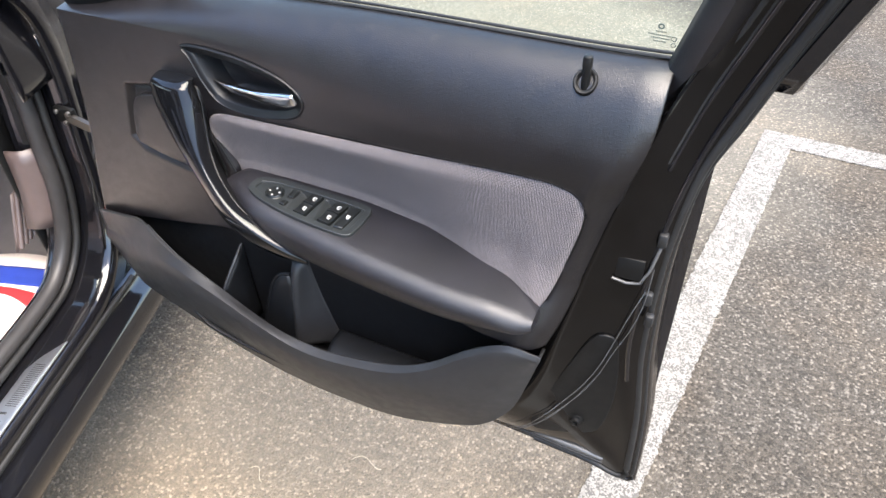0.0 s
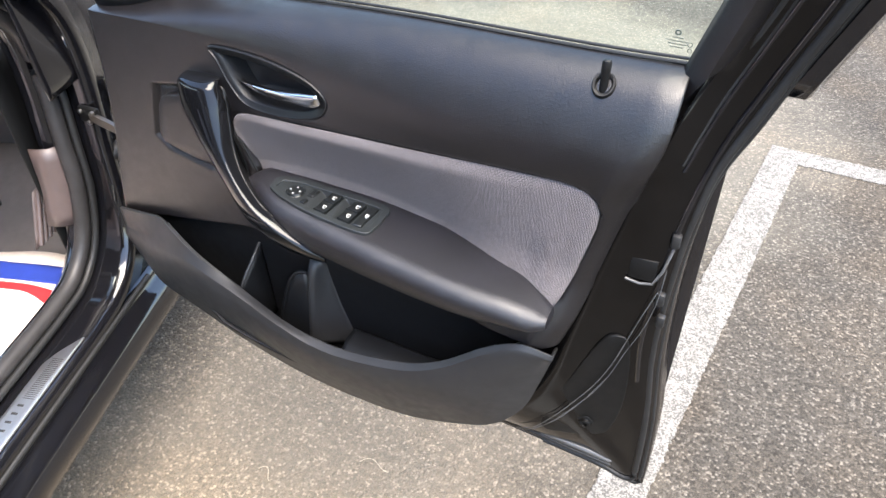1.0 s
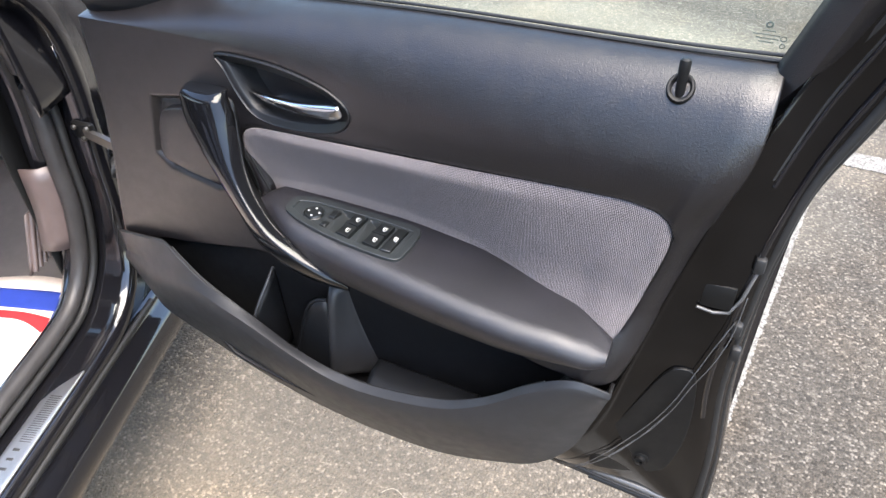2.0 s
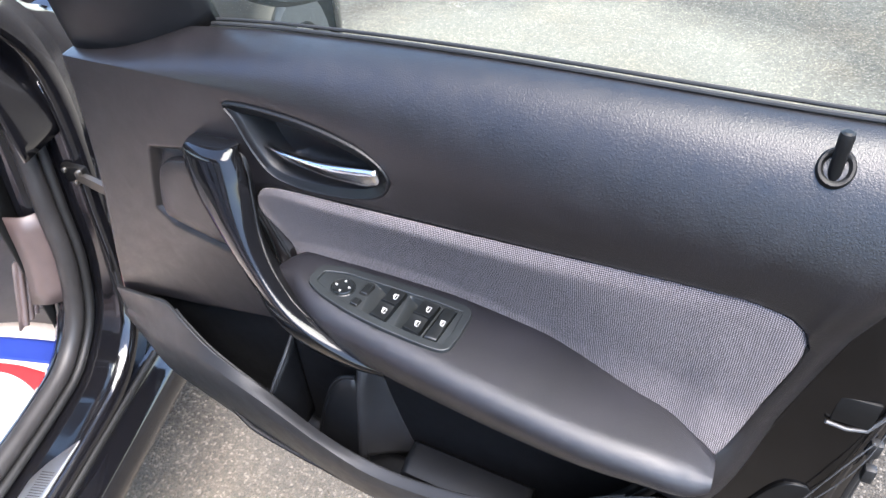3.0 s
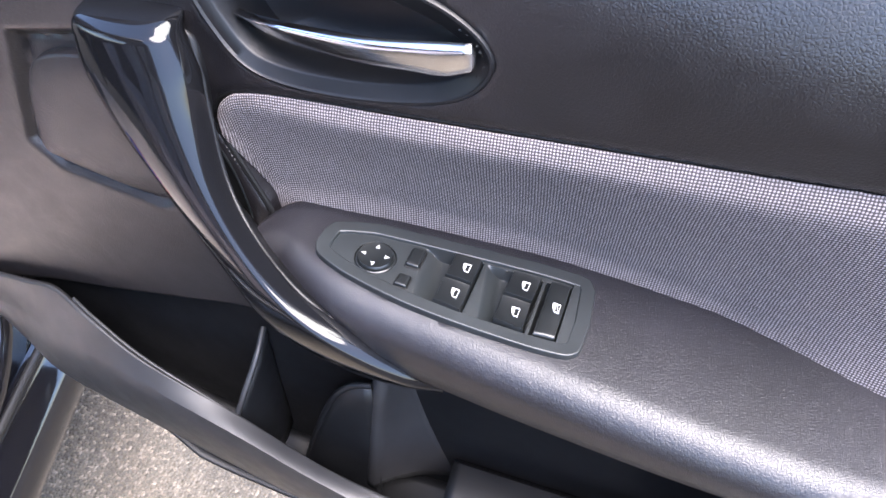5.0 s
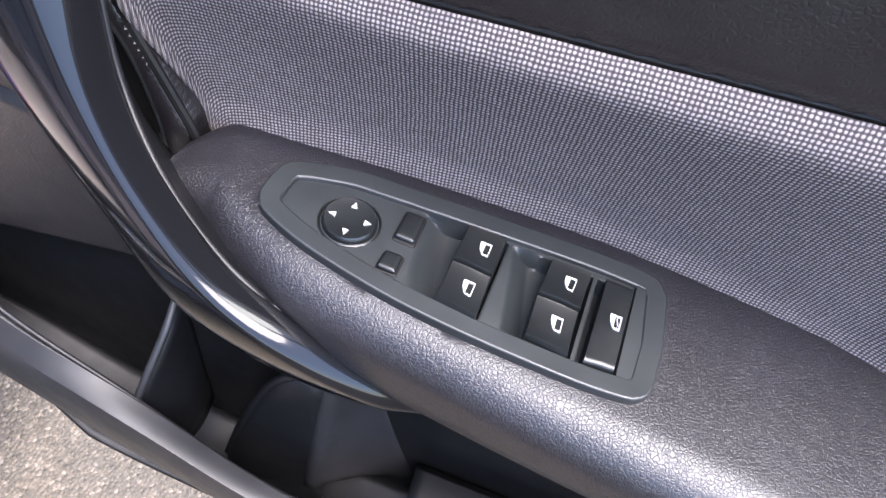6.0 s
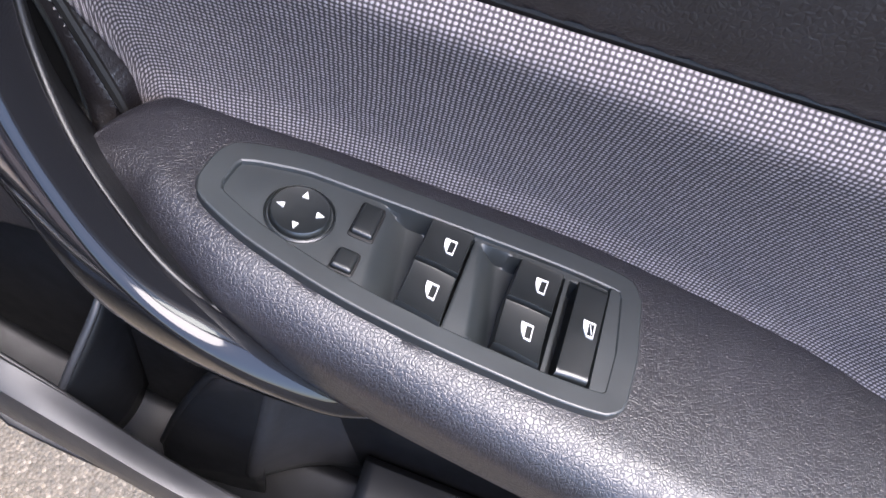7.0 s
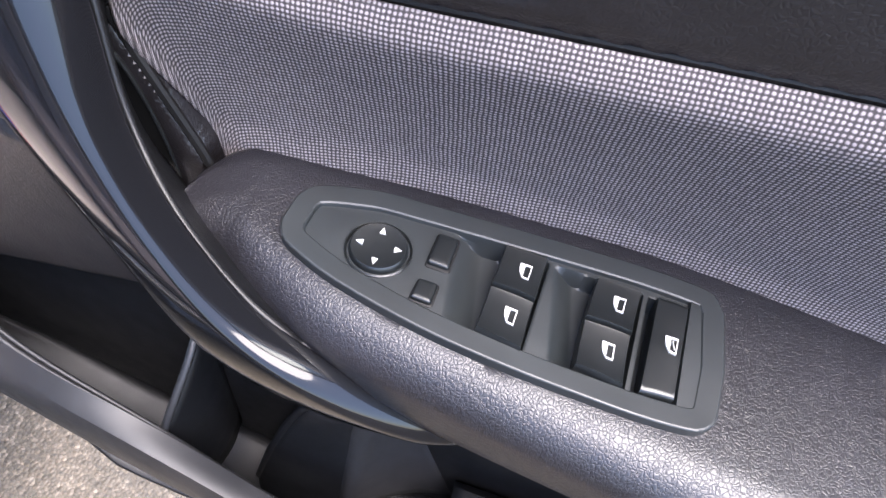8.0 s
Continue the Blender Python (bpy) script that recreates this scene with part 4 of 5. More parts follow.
# ---- map pocket ----
def map_pocket():
    n = 90
    rim = smooth_path([(-0.076, 0.620, -0.004), (-0.045, 0.629, -0.008), (0.000, 0.637, -0.010), (0.036, 0.643, -0.012), (0.080, 0.636, -0.026), (0.135, 0.618, -0.038), (0.219, 0.591, -0.045), (0.30, 0.568, -0.053),
                       (0.37, 0.561, -0.056), (0.44, 0.566, -0.055), (0.53, 0.588, -0.050), (0.59, 0.620, -0.044), (0.645, 0.668, -0.038), (0.69, 0.694, -0.032), (0.732, 0.689, -0.026)], n)
    low = smooth_path([(-0.095, 0.552, 0.0), (-0.082, 0.528, 0.0), (-0.062, 0.492, 0.0), (-0.036, 0.466, -0.004), (0.0, 0.454, -0.006), (0.060, 0.444, -0.010), (0.158, 0.423, -0.015), (0.278, 0.405, -0.017), (0.395, 0.405, -0.017),
                       (0.505, 0.420, -0.016), (0.600, 0.458, -0.014), (0.652, 0.490, -0.012), (0.692, 0.548, -0.012), (0.714, 0.62, -0.016), (0.729, 0.682, -0.024)], n)
    crease = smooth_path([(-0.084, 0.572, 0.0), (-0.02, 0.585, -0.014), (0.028, 0.590, -0.030), (0.115, 0.604, -0.046), (0.181, 0.597, -0.054), (0.243, 0.585, -0.060), (0.30, 0.570, -0.064),
                          (0.37, 0.558, -0.066), (0.44, 0.562, -0.064), (0.53, 0.583, -0.058), (0.59, 0.615, -0.051), (0.645, 0.662, -0.044), (0.69, 0.688, -0.037), (0.732, 0.683, -0.028)], n)
    P = []
    for r0, a, b in zip(rim, crease, low):
        # a flat top facet, then the rounded wall
        row = [on(*(r0 * (1 - k) + a * k)) for k in (0.0, 0.06, 0.5, 0.92)]
        for k in np.linspace(0, 1, 16):
            q = a * (1 - k) + b * k
            bulge = -0.010 * math.sin(math.pi * min(1, k * 1.05) ** 0.8) * np.clip((a[1] - b[1]) / 0.12, 0, 1)
            row.append(on(q[0], q[1], q[2] + bulge))
        # a turned-under lower lip
        row.append(on(b[0], b[1] - 0.002, b[2] + 0.02))
        P.append(row)
    body = grid("map_pocket", np.array(P), M_LOWER, door, "hard black plastic map pocket")
    thick(body, 0.004, -1.0)
    tube("pocket_rim", [on(*q) + np.array([0, 0.001, -0.0005]) for q in rim[14:-8]], 0.0016, M_LOWER, body)
    tube("pocket_edge", [on(*q) + np.array([0.0005, 0.0008, 0]) for q in low[70:]], 0.0017, M_LOWER, body, "thin rounded edge of the pocket")
    # inside: back wall, floor and dividers, with their shade put into a darker plastic
    xs = np.linspace(-0.05, 0.69, 40)
    back = np.array([[on(x, z, 0.016) for z in np.linspace(0.45 + 0.20 * max(0.0, (x - 0.5) / 0.2) ** 2, 0.735, 12)] for x in xs])
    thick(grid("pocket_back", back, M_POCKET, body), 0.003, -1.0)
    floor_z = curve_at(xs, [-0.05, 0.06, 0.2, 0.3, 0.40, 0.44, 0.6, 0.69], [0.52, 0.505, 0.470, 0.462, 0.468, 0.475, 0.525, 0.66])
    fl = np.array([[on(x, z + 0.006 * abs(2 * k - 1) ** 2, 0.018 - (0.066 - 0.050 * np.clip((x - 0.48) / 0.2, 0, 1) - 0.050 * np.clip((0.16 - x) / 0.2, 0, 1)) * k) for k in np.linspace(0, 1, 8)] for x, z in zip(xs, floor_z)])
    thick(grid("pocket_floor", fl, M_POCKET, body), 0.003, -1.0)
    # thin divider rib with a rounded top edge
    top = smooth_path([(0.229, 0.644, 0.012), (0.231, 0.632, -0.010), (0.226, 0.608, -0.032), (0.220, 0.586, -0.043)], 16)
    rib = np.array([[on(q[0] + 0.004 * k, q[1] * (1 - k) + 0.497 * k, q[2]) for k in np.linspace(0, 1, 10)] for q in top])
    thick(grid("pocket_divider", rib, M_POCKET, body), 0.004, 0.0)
    # lighter plastic along the rib's top, for its highlight
    tube("divider_edge", [on(*q) for q in top], 0.0026, M_LOWER, body)
    # buttress beside the bottle well: a rounded nose that spreads into the back wall;
    # its lighter plastic stands in for the highlight
    P = []
    for k in np.linspace(0, 1, 22):
        z = 0.660 - 0.165 * k
        nose = curve_at(k, [0, 0.08, 0.25, 0.5, 1.0], [0.012, -0.002, -0.010, -0.014, -0.022])
        x0 = 0.340 - 0.010 * k
        row = [(x0 - 0.009, 0.018), (x0 - 0.0075, 0.5 * nose + 0.006), (x0 - 0.0045, 0.9 * nose), (x0, nose), (x0 + 0.0045, nose + 0.001), (x0 + 0.0085, nose + 0.006)]
        xe = 0.354 + 0.048 * k ** 1.4
        row += [(x0 + 0.0085 + (xe - x0 - 0.0085) * q, 0.0145 + (nose - 0.0085) * (1 - q) ** 1.7) for q in (0.2, 0.45, 0.7, 0.9)] + [(xe + 0.006, 0.0175)]
        P.append([on(x, z, float(o)) for x, o in row])
    thick(grid("bottle_buttress", np.array(P), M_LOWER, body, "bottle holder buttress in lighter plastic for its highlight", sharp=70), 0.003, -1.0)
    # low rounded lip of the bottle well
    arch = smooth_path([(0.334, 0.640, -0.007), (0.318, 0.636, -0.010), (0.300, 0.612, -0.012), (0.278, 0.550, -0.015), (0.262, 0.490, -0.018)], 24)
    P = np.array([[on(q[0] + 0.006 * k, q[1] * (1 - k) + 0.465 * k, q[2] - 0.010 * k) for k in np.linspace(0, 1, 8)] for q in arch])
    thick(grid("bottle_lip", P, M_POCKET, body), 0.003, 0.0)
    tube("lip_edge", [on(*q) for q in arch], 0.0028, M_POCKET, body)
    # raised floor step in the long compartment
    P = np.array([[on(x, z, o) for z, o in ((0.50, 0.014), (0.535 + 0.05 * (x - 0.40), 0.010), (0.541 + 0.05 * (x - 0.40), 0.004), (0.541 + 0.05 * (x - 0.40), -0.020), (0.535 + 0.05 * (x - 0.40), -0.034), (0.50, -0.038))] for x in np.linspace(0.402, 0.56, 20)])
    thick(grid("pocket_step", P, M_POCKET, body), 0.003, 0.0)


map_pocket()


# ---- window: glass, belt seals and frame ----
def window():
    lean = -0.20
    def at(x, z, off):
        return np.array([x, float(base(x)) + off + lean * (z - 1.03), z])
    # the rear edge leans back with the frame
    P = np.array([[at(0.10 + (0.722 + 0.30 * (z - 1.03)) * k, z, 0.075 - 0.03 * ((z - 1.0) / 0.4) ** 2) for z in np.linspace(0.97, 1.43, 12)] for k in np.linspace(0, 1, 12)])
    glass = grid("window_glass", P, M_GLASS, door, "greenish clear door window glass")
    glass.visible_shadow = False
    xs = np.linspace(0.186, 0.815, 50)
    zb = ledge(xs)[1]
    for off, dz, r, lab in ((0.060, 0.001, 0.0022, "inner rubber belt seal"), (0.0675, 0.0025, 0.0018, "belt seal lip"), (0.088, -0.016, 0.0035, "outer belt seal")):
        tube("belt_seal", [(x, float(base(x)) + off, z + dz) for x, z in zip(xs, zb)], r, M_RUBBER, door, lab, sides=8)
    # rear upright of the frame: padded inner cover, painted channel, outer flange
    zz = np.linspace(0.985, 1.50, 26)
    def edge(d0, slope, z):
        return d0 + slope * (z - 1.06) - 0.25 * np.clip(z - 1.2, 0, 1) ** 2
    prof = ((0.000, 0.060, M_RUBBER), (0.004, 0.052, M_TRIM), (0.020, 0.044, M_TRIM), (0.034, 0.050, M_TRIM))
    P = np.array([[at(float(edge(0.813 + a, 0.30, z)) - (0.0 if z > 1.04 else 0.02 * (1.04 - z) / 0.05), z, b) for a, b, _ in prof] for z in zz])
    thick(grid("frame_cover", P, M_TRIM, door, "black frame cover"), 0.003, -1.0)
    tube("frame_seal", [at(float(edge(0.850, 0.34, z)), z, 0.050) for z in np.linspace(0.95, 1.5, 30)], 0.0035, M_RUBBER, door, "black rubber frame seal")
    P = np.array([[at(float(edge(0.902 + a, 0.36, z)), z, b) for a, b in ((0, 0.066), (0.004, 0.056), (0.018, 0.058), (0.024, 0.070), (0.024, 0.10))] for z in np.linspace(1.04, 1.50, 24)])
    thick(grid("frame_flange", P, M_PAINT, door, "gloss black outer frame flange"), 0.002, -1.0)
    # maker's stamp in the corner of the glass: a ring and unreadable rows of print
    def gp(x, z):
        x, z = 0.795 + 0.72 * (x - 0.785), 1.066 + 0.72 * (z - 1.076)
        return at(x, z, 0.0735 - 0.03 * ((z - 1.0) / 0.4) ** 2)
    ang = np.linspace(0, 2 * math.pi, 20, endpoint=False)
    gc = (0.783, 1.088)
    vs, fs = [], []
    for r in (0.0042, 0.0020):
        vs += [gp(gc[0] + r * math.cos(t), gc[1] + r * math.sin(t)) for t in ang]
    fs += [(i, (i + 1) % 20, 20 + (i + 1) % 20, 20 + i) for i in range(20)]
    for cx, cz, r in ((0.8005, 1.073, 0.0036), (0.801, 1.064, 0.0032)):
        k = len(vs)
        for q in (r, r * 0.72):
            vs += [gp(cx + q * math.cos(t), cz + q * math.sin(t)) for t in ang]
        fs += [(k + i, k + (i + 1) % 20, k + 20 + (i + 1) % 20, k + 20 + i) for i in range(20)]
    for z, x0, x1 in ((1.0795, 0.777, 0.789), (1.0745, 0.768, 0.795), (1.070, 0.772, 0.794), (1.0655, 0.775, 0.790)):
        x = x0
        while x < x1:
            w = 0.0016
            k = len(vs)
            vs += [gp(x, z), gp(x + w, z), gp(x + w, z + 0.0020), gp(x, z + 0.0020)]
            fs.append((k, k + 1, k + 2, k + 3))
            x += 0.0024
    mesh_of("glass_stamp", vs, fs, M_PRINT, glass, "small dark printed glass stamp", smooth=False)


window()


# ---- mirror: inner triangle cover and outer mirror ----
def mirror():
    bot = smooth_path([(0.000, 0.060, 0.985), (0.016, 0.034, 0.986), (0.067, 0.036, 0.985), (0.112, 0.048, 0.989), (0.145, 0.062, 1.001), (0.164, 0.072, 1.010), (0.172, 0.085, 1.016)], 30)
    P = []
    for k in np.linspace(0, 1, 12):
        row = []
        for q in bot:
            c = np.array([0.10, 0.085, 0])
            w = q.copy()
            w[2] = q[2] + 0.16 * k
            w[:2] = q[:2] + (c[:2] - q[:2]) * 0.16 * k + np.array([0.004 * k, -0.03 * k - 0.006 * math.sin(math.pi * k)])
            row.append(w)
        P.append(row)
    thick(grid("mirror_cover", np.array(P), M_POCKET, door, "matte black mirror triangle cover"), 0.004, -1.0)
    # soft folded gaiter between the cover and the pillar
    P = []
    for k in np.linspace(0, 1, 14):
        P.append([(-0.085 + 0.085 * u + 0.02 * k, 0.115 - 0.055 * u + 0.014 * math.sin(9 * u + 2 * k), 0.955 + 0.03 * u + 0.15 * k + 0.006 * math.sin(14 * u)) for u in np.linspace(0, 1, 22)])
    thick(grid("mirror_gaiter", np.array(P), M_RUBBER, door, "black folded rubber gaiter"), 0.003, -1.0)
    # housing outside the glass, its glass looking along the door
    c = np.array([0.188, 0.240, 1.070])
    ang = np.linspace(0, 2 * math.pi, 40, endpoint=False)

    def ring(dx, sy, sz, tilt=0.0):
        out = []
        for t in ang:
            ca, sa = math.cos(t), math.sin(t)
            e = (abs(ca) ** 3.2 + abs(sa) ** 3.2) ** (-1 / 3.2)
            y, z = sy * ca * e, sz * sa * e
            out.append(c + np.array([dx + 0.25 * y, y, z - 0.10 * y]))
        return out
    shell_ = loft("outer_mirror", [ring(-0.10, 0.03, 0.02), ring(-0.09, 0.07, 0.05), ring(-0.05, 0.105, 0.078), ring(0.0, 0.118, 0.088), ring(0.014, 0.118, 0.088), ring(0.019, 0.112, 0.082), ring(0.016, 0.104, 0.074), ring(0.002, 0.100, 0.070)], M_DARK, door, "black outer door mirror", cap=True)
    loft("mirror_glass", [ring(0.002, 0.0995, 0.0695), ring(0.0055, 0.0985, 0.0685), ring(0.0058, 0.05, 0.035)], M_MIRROR, shell_, "silvered mirror glass")
    tube("mirror_arm", smooth_path([(0.11, 0.075, 1.04), (0.13, 0.11, 1.035), (0.15, 0.15, 1.05), (0.155, 0.17, 1.07)], 16), 0.024, M_DARK, door, "mirror arm", flat=0.6)


mirror()


# ---- the car body beside the door: s runs forward along the car, n outward ----
def aperture_path(n=90):
    """Sill, corner and hinge pillar as (s, z)."""
    return smooth_path([(-1.5, 0.402), (-0.8, 0.402), (-0.2, 0.402), (0.04, 0.402), (0.125, 0.418), (0.180, 0.470), (0.205, 0.55), (0.218, 0.68), (0.232, 0.80), (0.228, 0.88), (0.205, 0.935), (0.15, 0.985), (0.0, 1.085), (-0.25, 1.27), (-0.50, 1.42)], n)


def body_side():
    p = aperture_path(110)
    d = np.gradient(p, axis=0)
    d /= np.linalg.norm(d, axis=1)[:, None]
    inn = np.stack([-d[:, 1], d[:, 0]], 1)  # towards the opening
    prof = [(-0.105, 0.022), (-0.095, 0.030), (-0.075, 0.030), (-0.066, 0.018), (-0.062, 0.002), (-0.045, 0.0), (-0.020, -0.001), (0.002, -0.003), (0.010, -0.008), (0.013, -0.018), (0.006, -0.030), (0.006, -0.06)]
    P = np.array([[cp(q[0] + m[0] * h, n, q[1] + m[1] * h) for n, h in prof] for q, m in zip(p, inn)])
    thick(grid("door_aperture", P, M_PAINT, car, "gloss black painted door aperture", sharp=60), 0.003, 0.0)
    rise = np.clip((p[:, 1] - 0.43) / 0.18, 0, 1) * (p[:, 0] > 0.05)
    tube("aperture_seal", [cp(q[0] + m[0] * 0.026, -0.076 + 0.026 * r, q[1] + m[1] * 0.026) for q, m, r in zip(p, inn, rise)], 0.0150, M_SEAL, car, "dark grey rubber door seal", sides=16)
    tube("seal_lip", [cp(q[0] + m[0] * 0.016, -0.056 + 0.026 * r, q[1] + m[1] * 0.016) for q, m, r in zip(p, inn, rise)], 0.0070, M_RUBBER, car)
    P = np.array([[cp(q[0] + m[0] * h, n + 0.026 * r, q[1] + m[1] * h) for h, n in ((0.026, -0.084), (0.036, -0.090), (0.046, -0.098), (0.050, -0.108), (0.051, -0.13))] for q, m, r in zip(p, inn, rise) if q[0] > 0.10 and 0.50 < q[1] < 0.70])
    thick(grid("pillar_trim", P, M_BEIGE, car, "pinkish beige plastic pillar trim", sharp=70), 0.003, 0.0)
    # second painted step of the hinge pillar
    a = p[(p[:, 1] > 0.46) & (np.arange(len(p)) < 90) & (p[:, 1] < 0.90)]
    tube("pillar_flange", [cp(s, 0.0, z) for s, z in smooth_path([(0.205, 0.56), (0.242, 0.676), (0.259, 0.763), (0.266, 0.84), (0.26, 0.892), (0.23, 0.94), (0.20, 0.966), (0.10, 1.03)], 40)], 0.004, M_PAINT, car, "painted pillar flange")
    # hinge face running forward from the aperture
    P = np.array([[cp(s + f, n, z) for f, n in ((-0.002, 0.0), (0.03, -0.004), (0.055, -0.006), (0.075, -0.02), (0.10, -0.03), (0.13, -0.03))] for s, z in a])
    thick(grid("hinge_pillar", P, M_PAINT, car, "black painted hinge pillar"), 0.003, 0.0)


body_side()


def wing_gutter():
    """Soft black seal that fills the gap behind the wing."""
    P = []
    for s in np.linspace(0.15, 0.42, 26):
        top = 1.012 - 0.65 * (s - 0.215)
        P.append([cp(s, -0.004 - 0.02 * k + 0.006 * math.sin(38 * s + 4 * k) * k, 0.80 + (top - 0.80) * k + 0.004 * math.sin(60 * s) * k) for k in np.linspace(0, 1, 14)])
    thick(grid("wing_gutter", np.array(P), M_PAINT, car, "gloss black folded gutter behind the wing"), 0.004, 0.0)


wing_gutter()


def rocker_panel():
    ss = np.linspace(-1.6, 0.30, 24)
    prof = [(0.008, 0.385), (0.012, 0.365), (0.020, 0.352), (0.034, 0.342), (0.042, 0.322), (0.042, 0.298), (0.034, 0.274), (0.010, 0.252), (-0.10, 0.235)]
    P = np.array([[cp(s, n, z) for n, z in prof] for s in ss])
    thick(grid("sill", P, M_PAINT, car, "glossy black sill panel with dirt specks"), 0.003, 1.0)
    tube("sill_seal", [cp(s, 0.013, 0.374) for s in np.linspace(-1.6, 0.2, 40)], 0.006, M_RUBBER, car, "black rubber sill seal")
    # brushed scuff plate with raised, unreadable lettering
    o = [(-0.002, 0.001), (-0.9, 0.001), (-0.9, -0.038), (-0.075, -0.038), (-0.045, -0.026)]
    top = lambda s, n, h: cp(s, n, 0.4045 + h)
    pl = plate("scuff_plate", round_corners(np.array(o), 0.006), top, 0.003, 0.0008, M_SCUFF, car, "brushed metal scuff plate", smooth_outline=False, sharp=30)
    for k, s0 in enumerate(np.arange(-0.42, -0.16, 0.017)):
        if 4 <= k <= 5:
            continue
        bm = bmesh.new()
        box(bm, (0, 0, 0), (0.0045, 0.011, 0.0008), 0.0002)
        rot = Matrix((AX, AN, (0, 0, 1))).transposed()
        for v in bm.verts:
            v.co = Vector(top(s0, -0.020, 0.0003)) + rot @ Vector((v.co.x, v.co.y, v.co.z))
        part("plate_mark", bm, M_STEEL, pl)
    for i in range(22):
        bm = bmesh.new()
        box(bm, (0, 0, 0), (0.0012, 0.020, 0.0006), 0.0002)
        rot = Matrix((AX, AN, (0, 0, 1))).transposed()
        for v in bm.verts:
            v.co = Vector(top(-0.150 + 0.0042 * i, -0.016, 0.0003)) + rot @ v.co
        part("plate_rib", bm, M_STEEL, pl)


rocker_panel()


def footwell():
    s0, s1 = -1.3, 0.62
    P = np.array([[cp(s, n, 0.315 + (0.04 if n > -0.13 else 0.0) + 0.30 * max(0.0, s - 0.36)) for n in (-0.10, -0.125, -0.14, -0.3, -0.6, -0.95)] for s in np.linspace(s0, s1, 22)])
    thick(grid("carpet", P, M_CARPET, car, "dark footwell carpet"), 0.004, 1.0)
    # kick panel beside the pedals, with vertical ribs
    P = np.array([[cp(s, -0.112 - 0.05 * (s - 0.1), z) for z in np.linspace(0.34, 0.86, 14)] for s in np.linspace(0.16, 0.50, 10)])
    thick(grid("kick_panel", P, M_DARK, car, "black plastic kick panel"), 0.004, 1.0)
    for i in range(4):
        tube("kick_rib", [cp(0.148 + 0.014 * i + 0.05 * k, -0.152, 0.480 + 0.095 * k) for k in np.linspace(0, 1, 8)], 0.0055, M_BEIGE, car)
    P = np.array([[cp(0.136 + 0.062 * u + 0.05 * k, -0.157, 0.478 + 0.10 * k) for k in np.linspace(0, 1, 6)] for u in np.linspace(0, 1, 5)])
    thick(grid("kick_plate", P, M_BEIGE, car), 0.003, 1.0)
    # dashboard end and bulkhead
    P = np.array([[cp(s, n, z) for n in np.linspace(-0.19, -1.3, 8)] for s, z in ((0.02, 0.70), (-0.03, 0.78), (-0.02, 0.92), (0.06, 0.975), (0.16, 0.985), (0.27, 0.965))])
    thick(grid("dashboard", P, M_TRIM, car, "black grained dashboard"), 0.006, 1.0)
    P = np.array([[cp(s, n, z) for n in np.linspace(-0.08, -1.35, 6)] for s, z in ((0.62, 0.34), (0.64, 0.7), (0.62, 0.95))])
    thick(grid("bulkhead", P, M_CARPET, car), 0.006, 1.0)
    # pedal arm hanging under the dashboard
    tube("pedal", [cp(0.33, -0.34, 0.72), cp(0.30, -0.34, 0.58), cp(0.27, -0.34, 0.47)], 0.011, M_DARK, car, "black pedal arm")
    ang = np.linspace(0, 2 * math.pi, 20, endpoint=False)
    loft("trim_clip", [[cp(0.155, -0.110, 0.437) + np.array([r * math.cos(t), r * math.sin(t), h]) for t in ang] for r, h in ((0.0075, -0.012), (0.0075, 0.0), (0.005, 0.004), (0.002, 0.005))], M_WHITE, car, "small pale trim clip")


footwell()


def check_strap():
    """Door check arm between the hinge pillar and the door."""
    root = np.array([-0.172, 0.092, 0.738])
    tip = np.array([-0.045, 0.080, 0.722])
    rings = []
    for k in np.linspace(0, 1, 14):
        p = root * (1 - k) + tip * k
        w = 0.0065 + 0.002 * math.sin(5 * k)
        rings.append([p + np.array([0, dy, dz]) for dy, dz in ((-0.004, -w), (0.004, -w), (0.004, w), (-0.004, w))])
    loft("check_strap", rings, M_STEEL, car, "greasy steel door check strap")
    bm = bmesh.new()
    box(bm, root + np.array([-0.006, 0.004, 0.0]), (0.044, 0.012, 0.030), 0.004)
    part("strap_bracket", bm, M_DARK, car, "steel check strap bracket")
    ang = np.linspace(0, 2 * math.pi, 12, endpoint=False)
    for dx, dz in ((-0.018, 0.008), (0.010, 0.009), (-0.004, -0.011)):
        q = root + np.array([dx, -0.004, dz])
        loft("strap_bolt", [[q + np.array([r * math.cos(t), -h, r * math.sin(t)]) for t in ang] for r, h in ((0.0042, -0.003), (0.0042, 0.002), (0.003, 0.003))], M_STEEL, car, "steel bolt head")
    # plug and wiring boot below the strap
    tube("wiring_boot", smooth_path([cp(0.235, 0.002, 0.640), cp(0.250, 0.016, 0.655), cp(0.275, 0.024, 0.665)], 14), 0.013, M_RUBBER, car, "black rubber wiring boot")


check_strap()


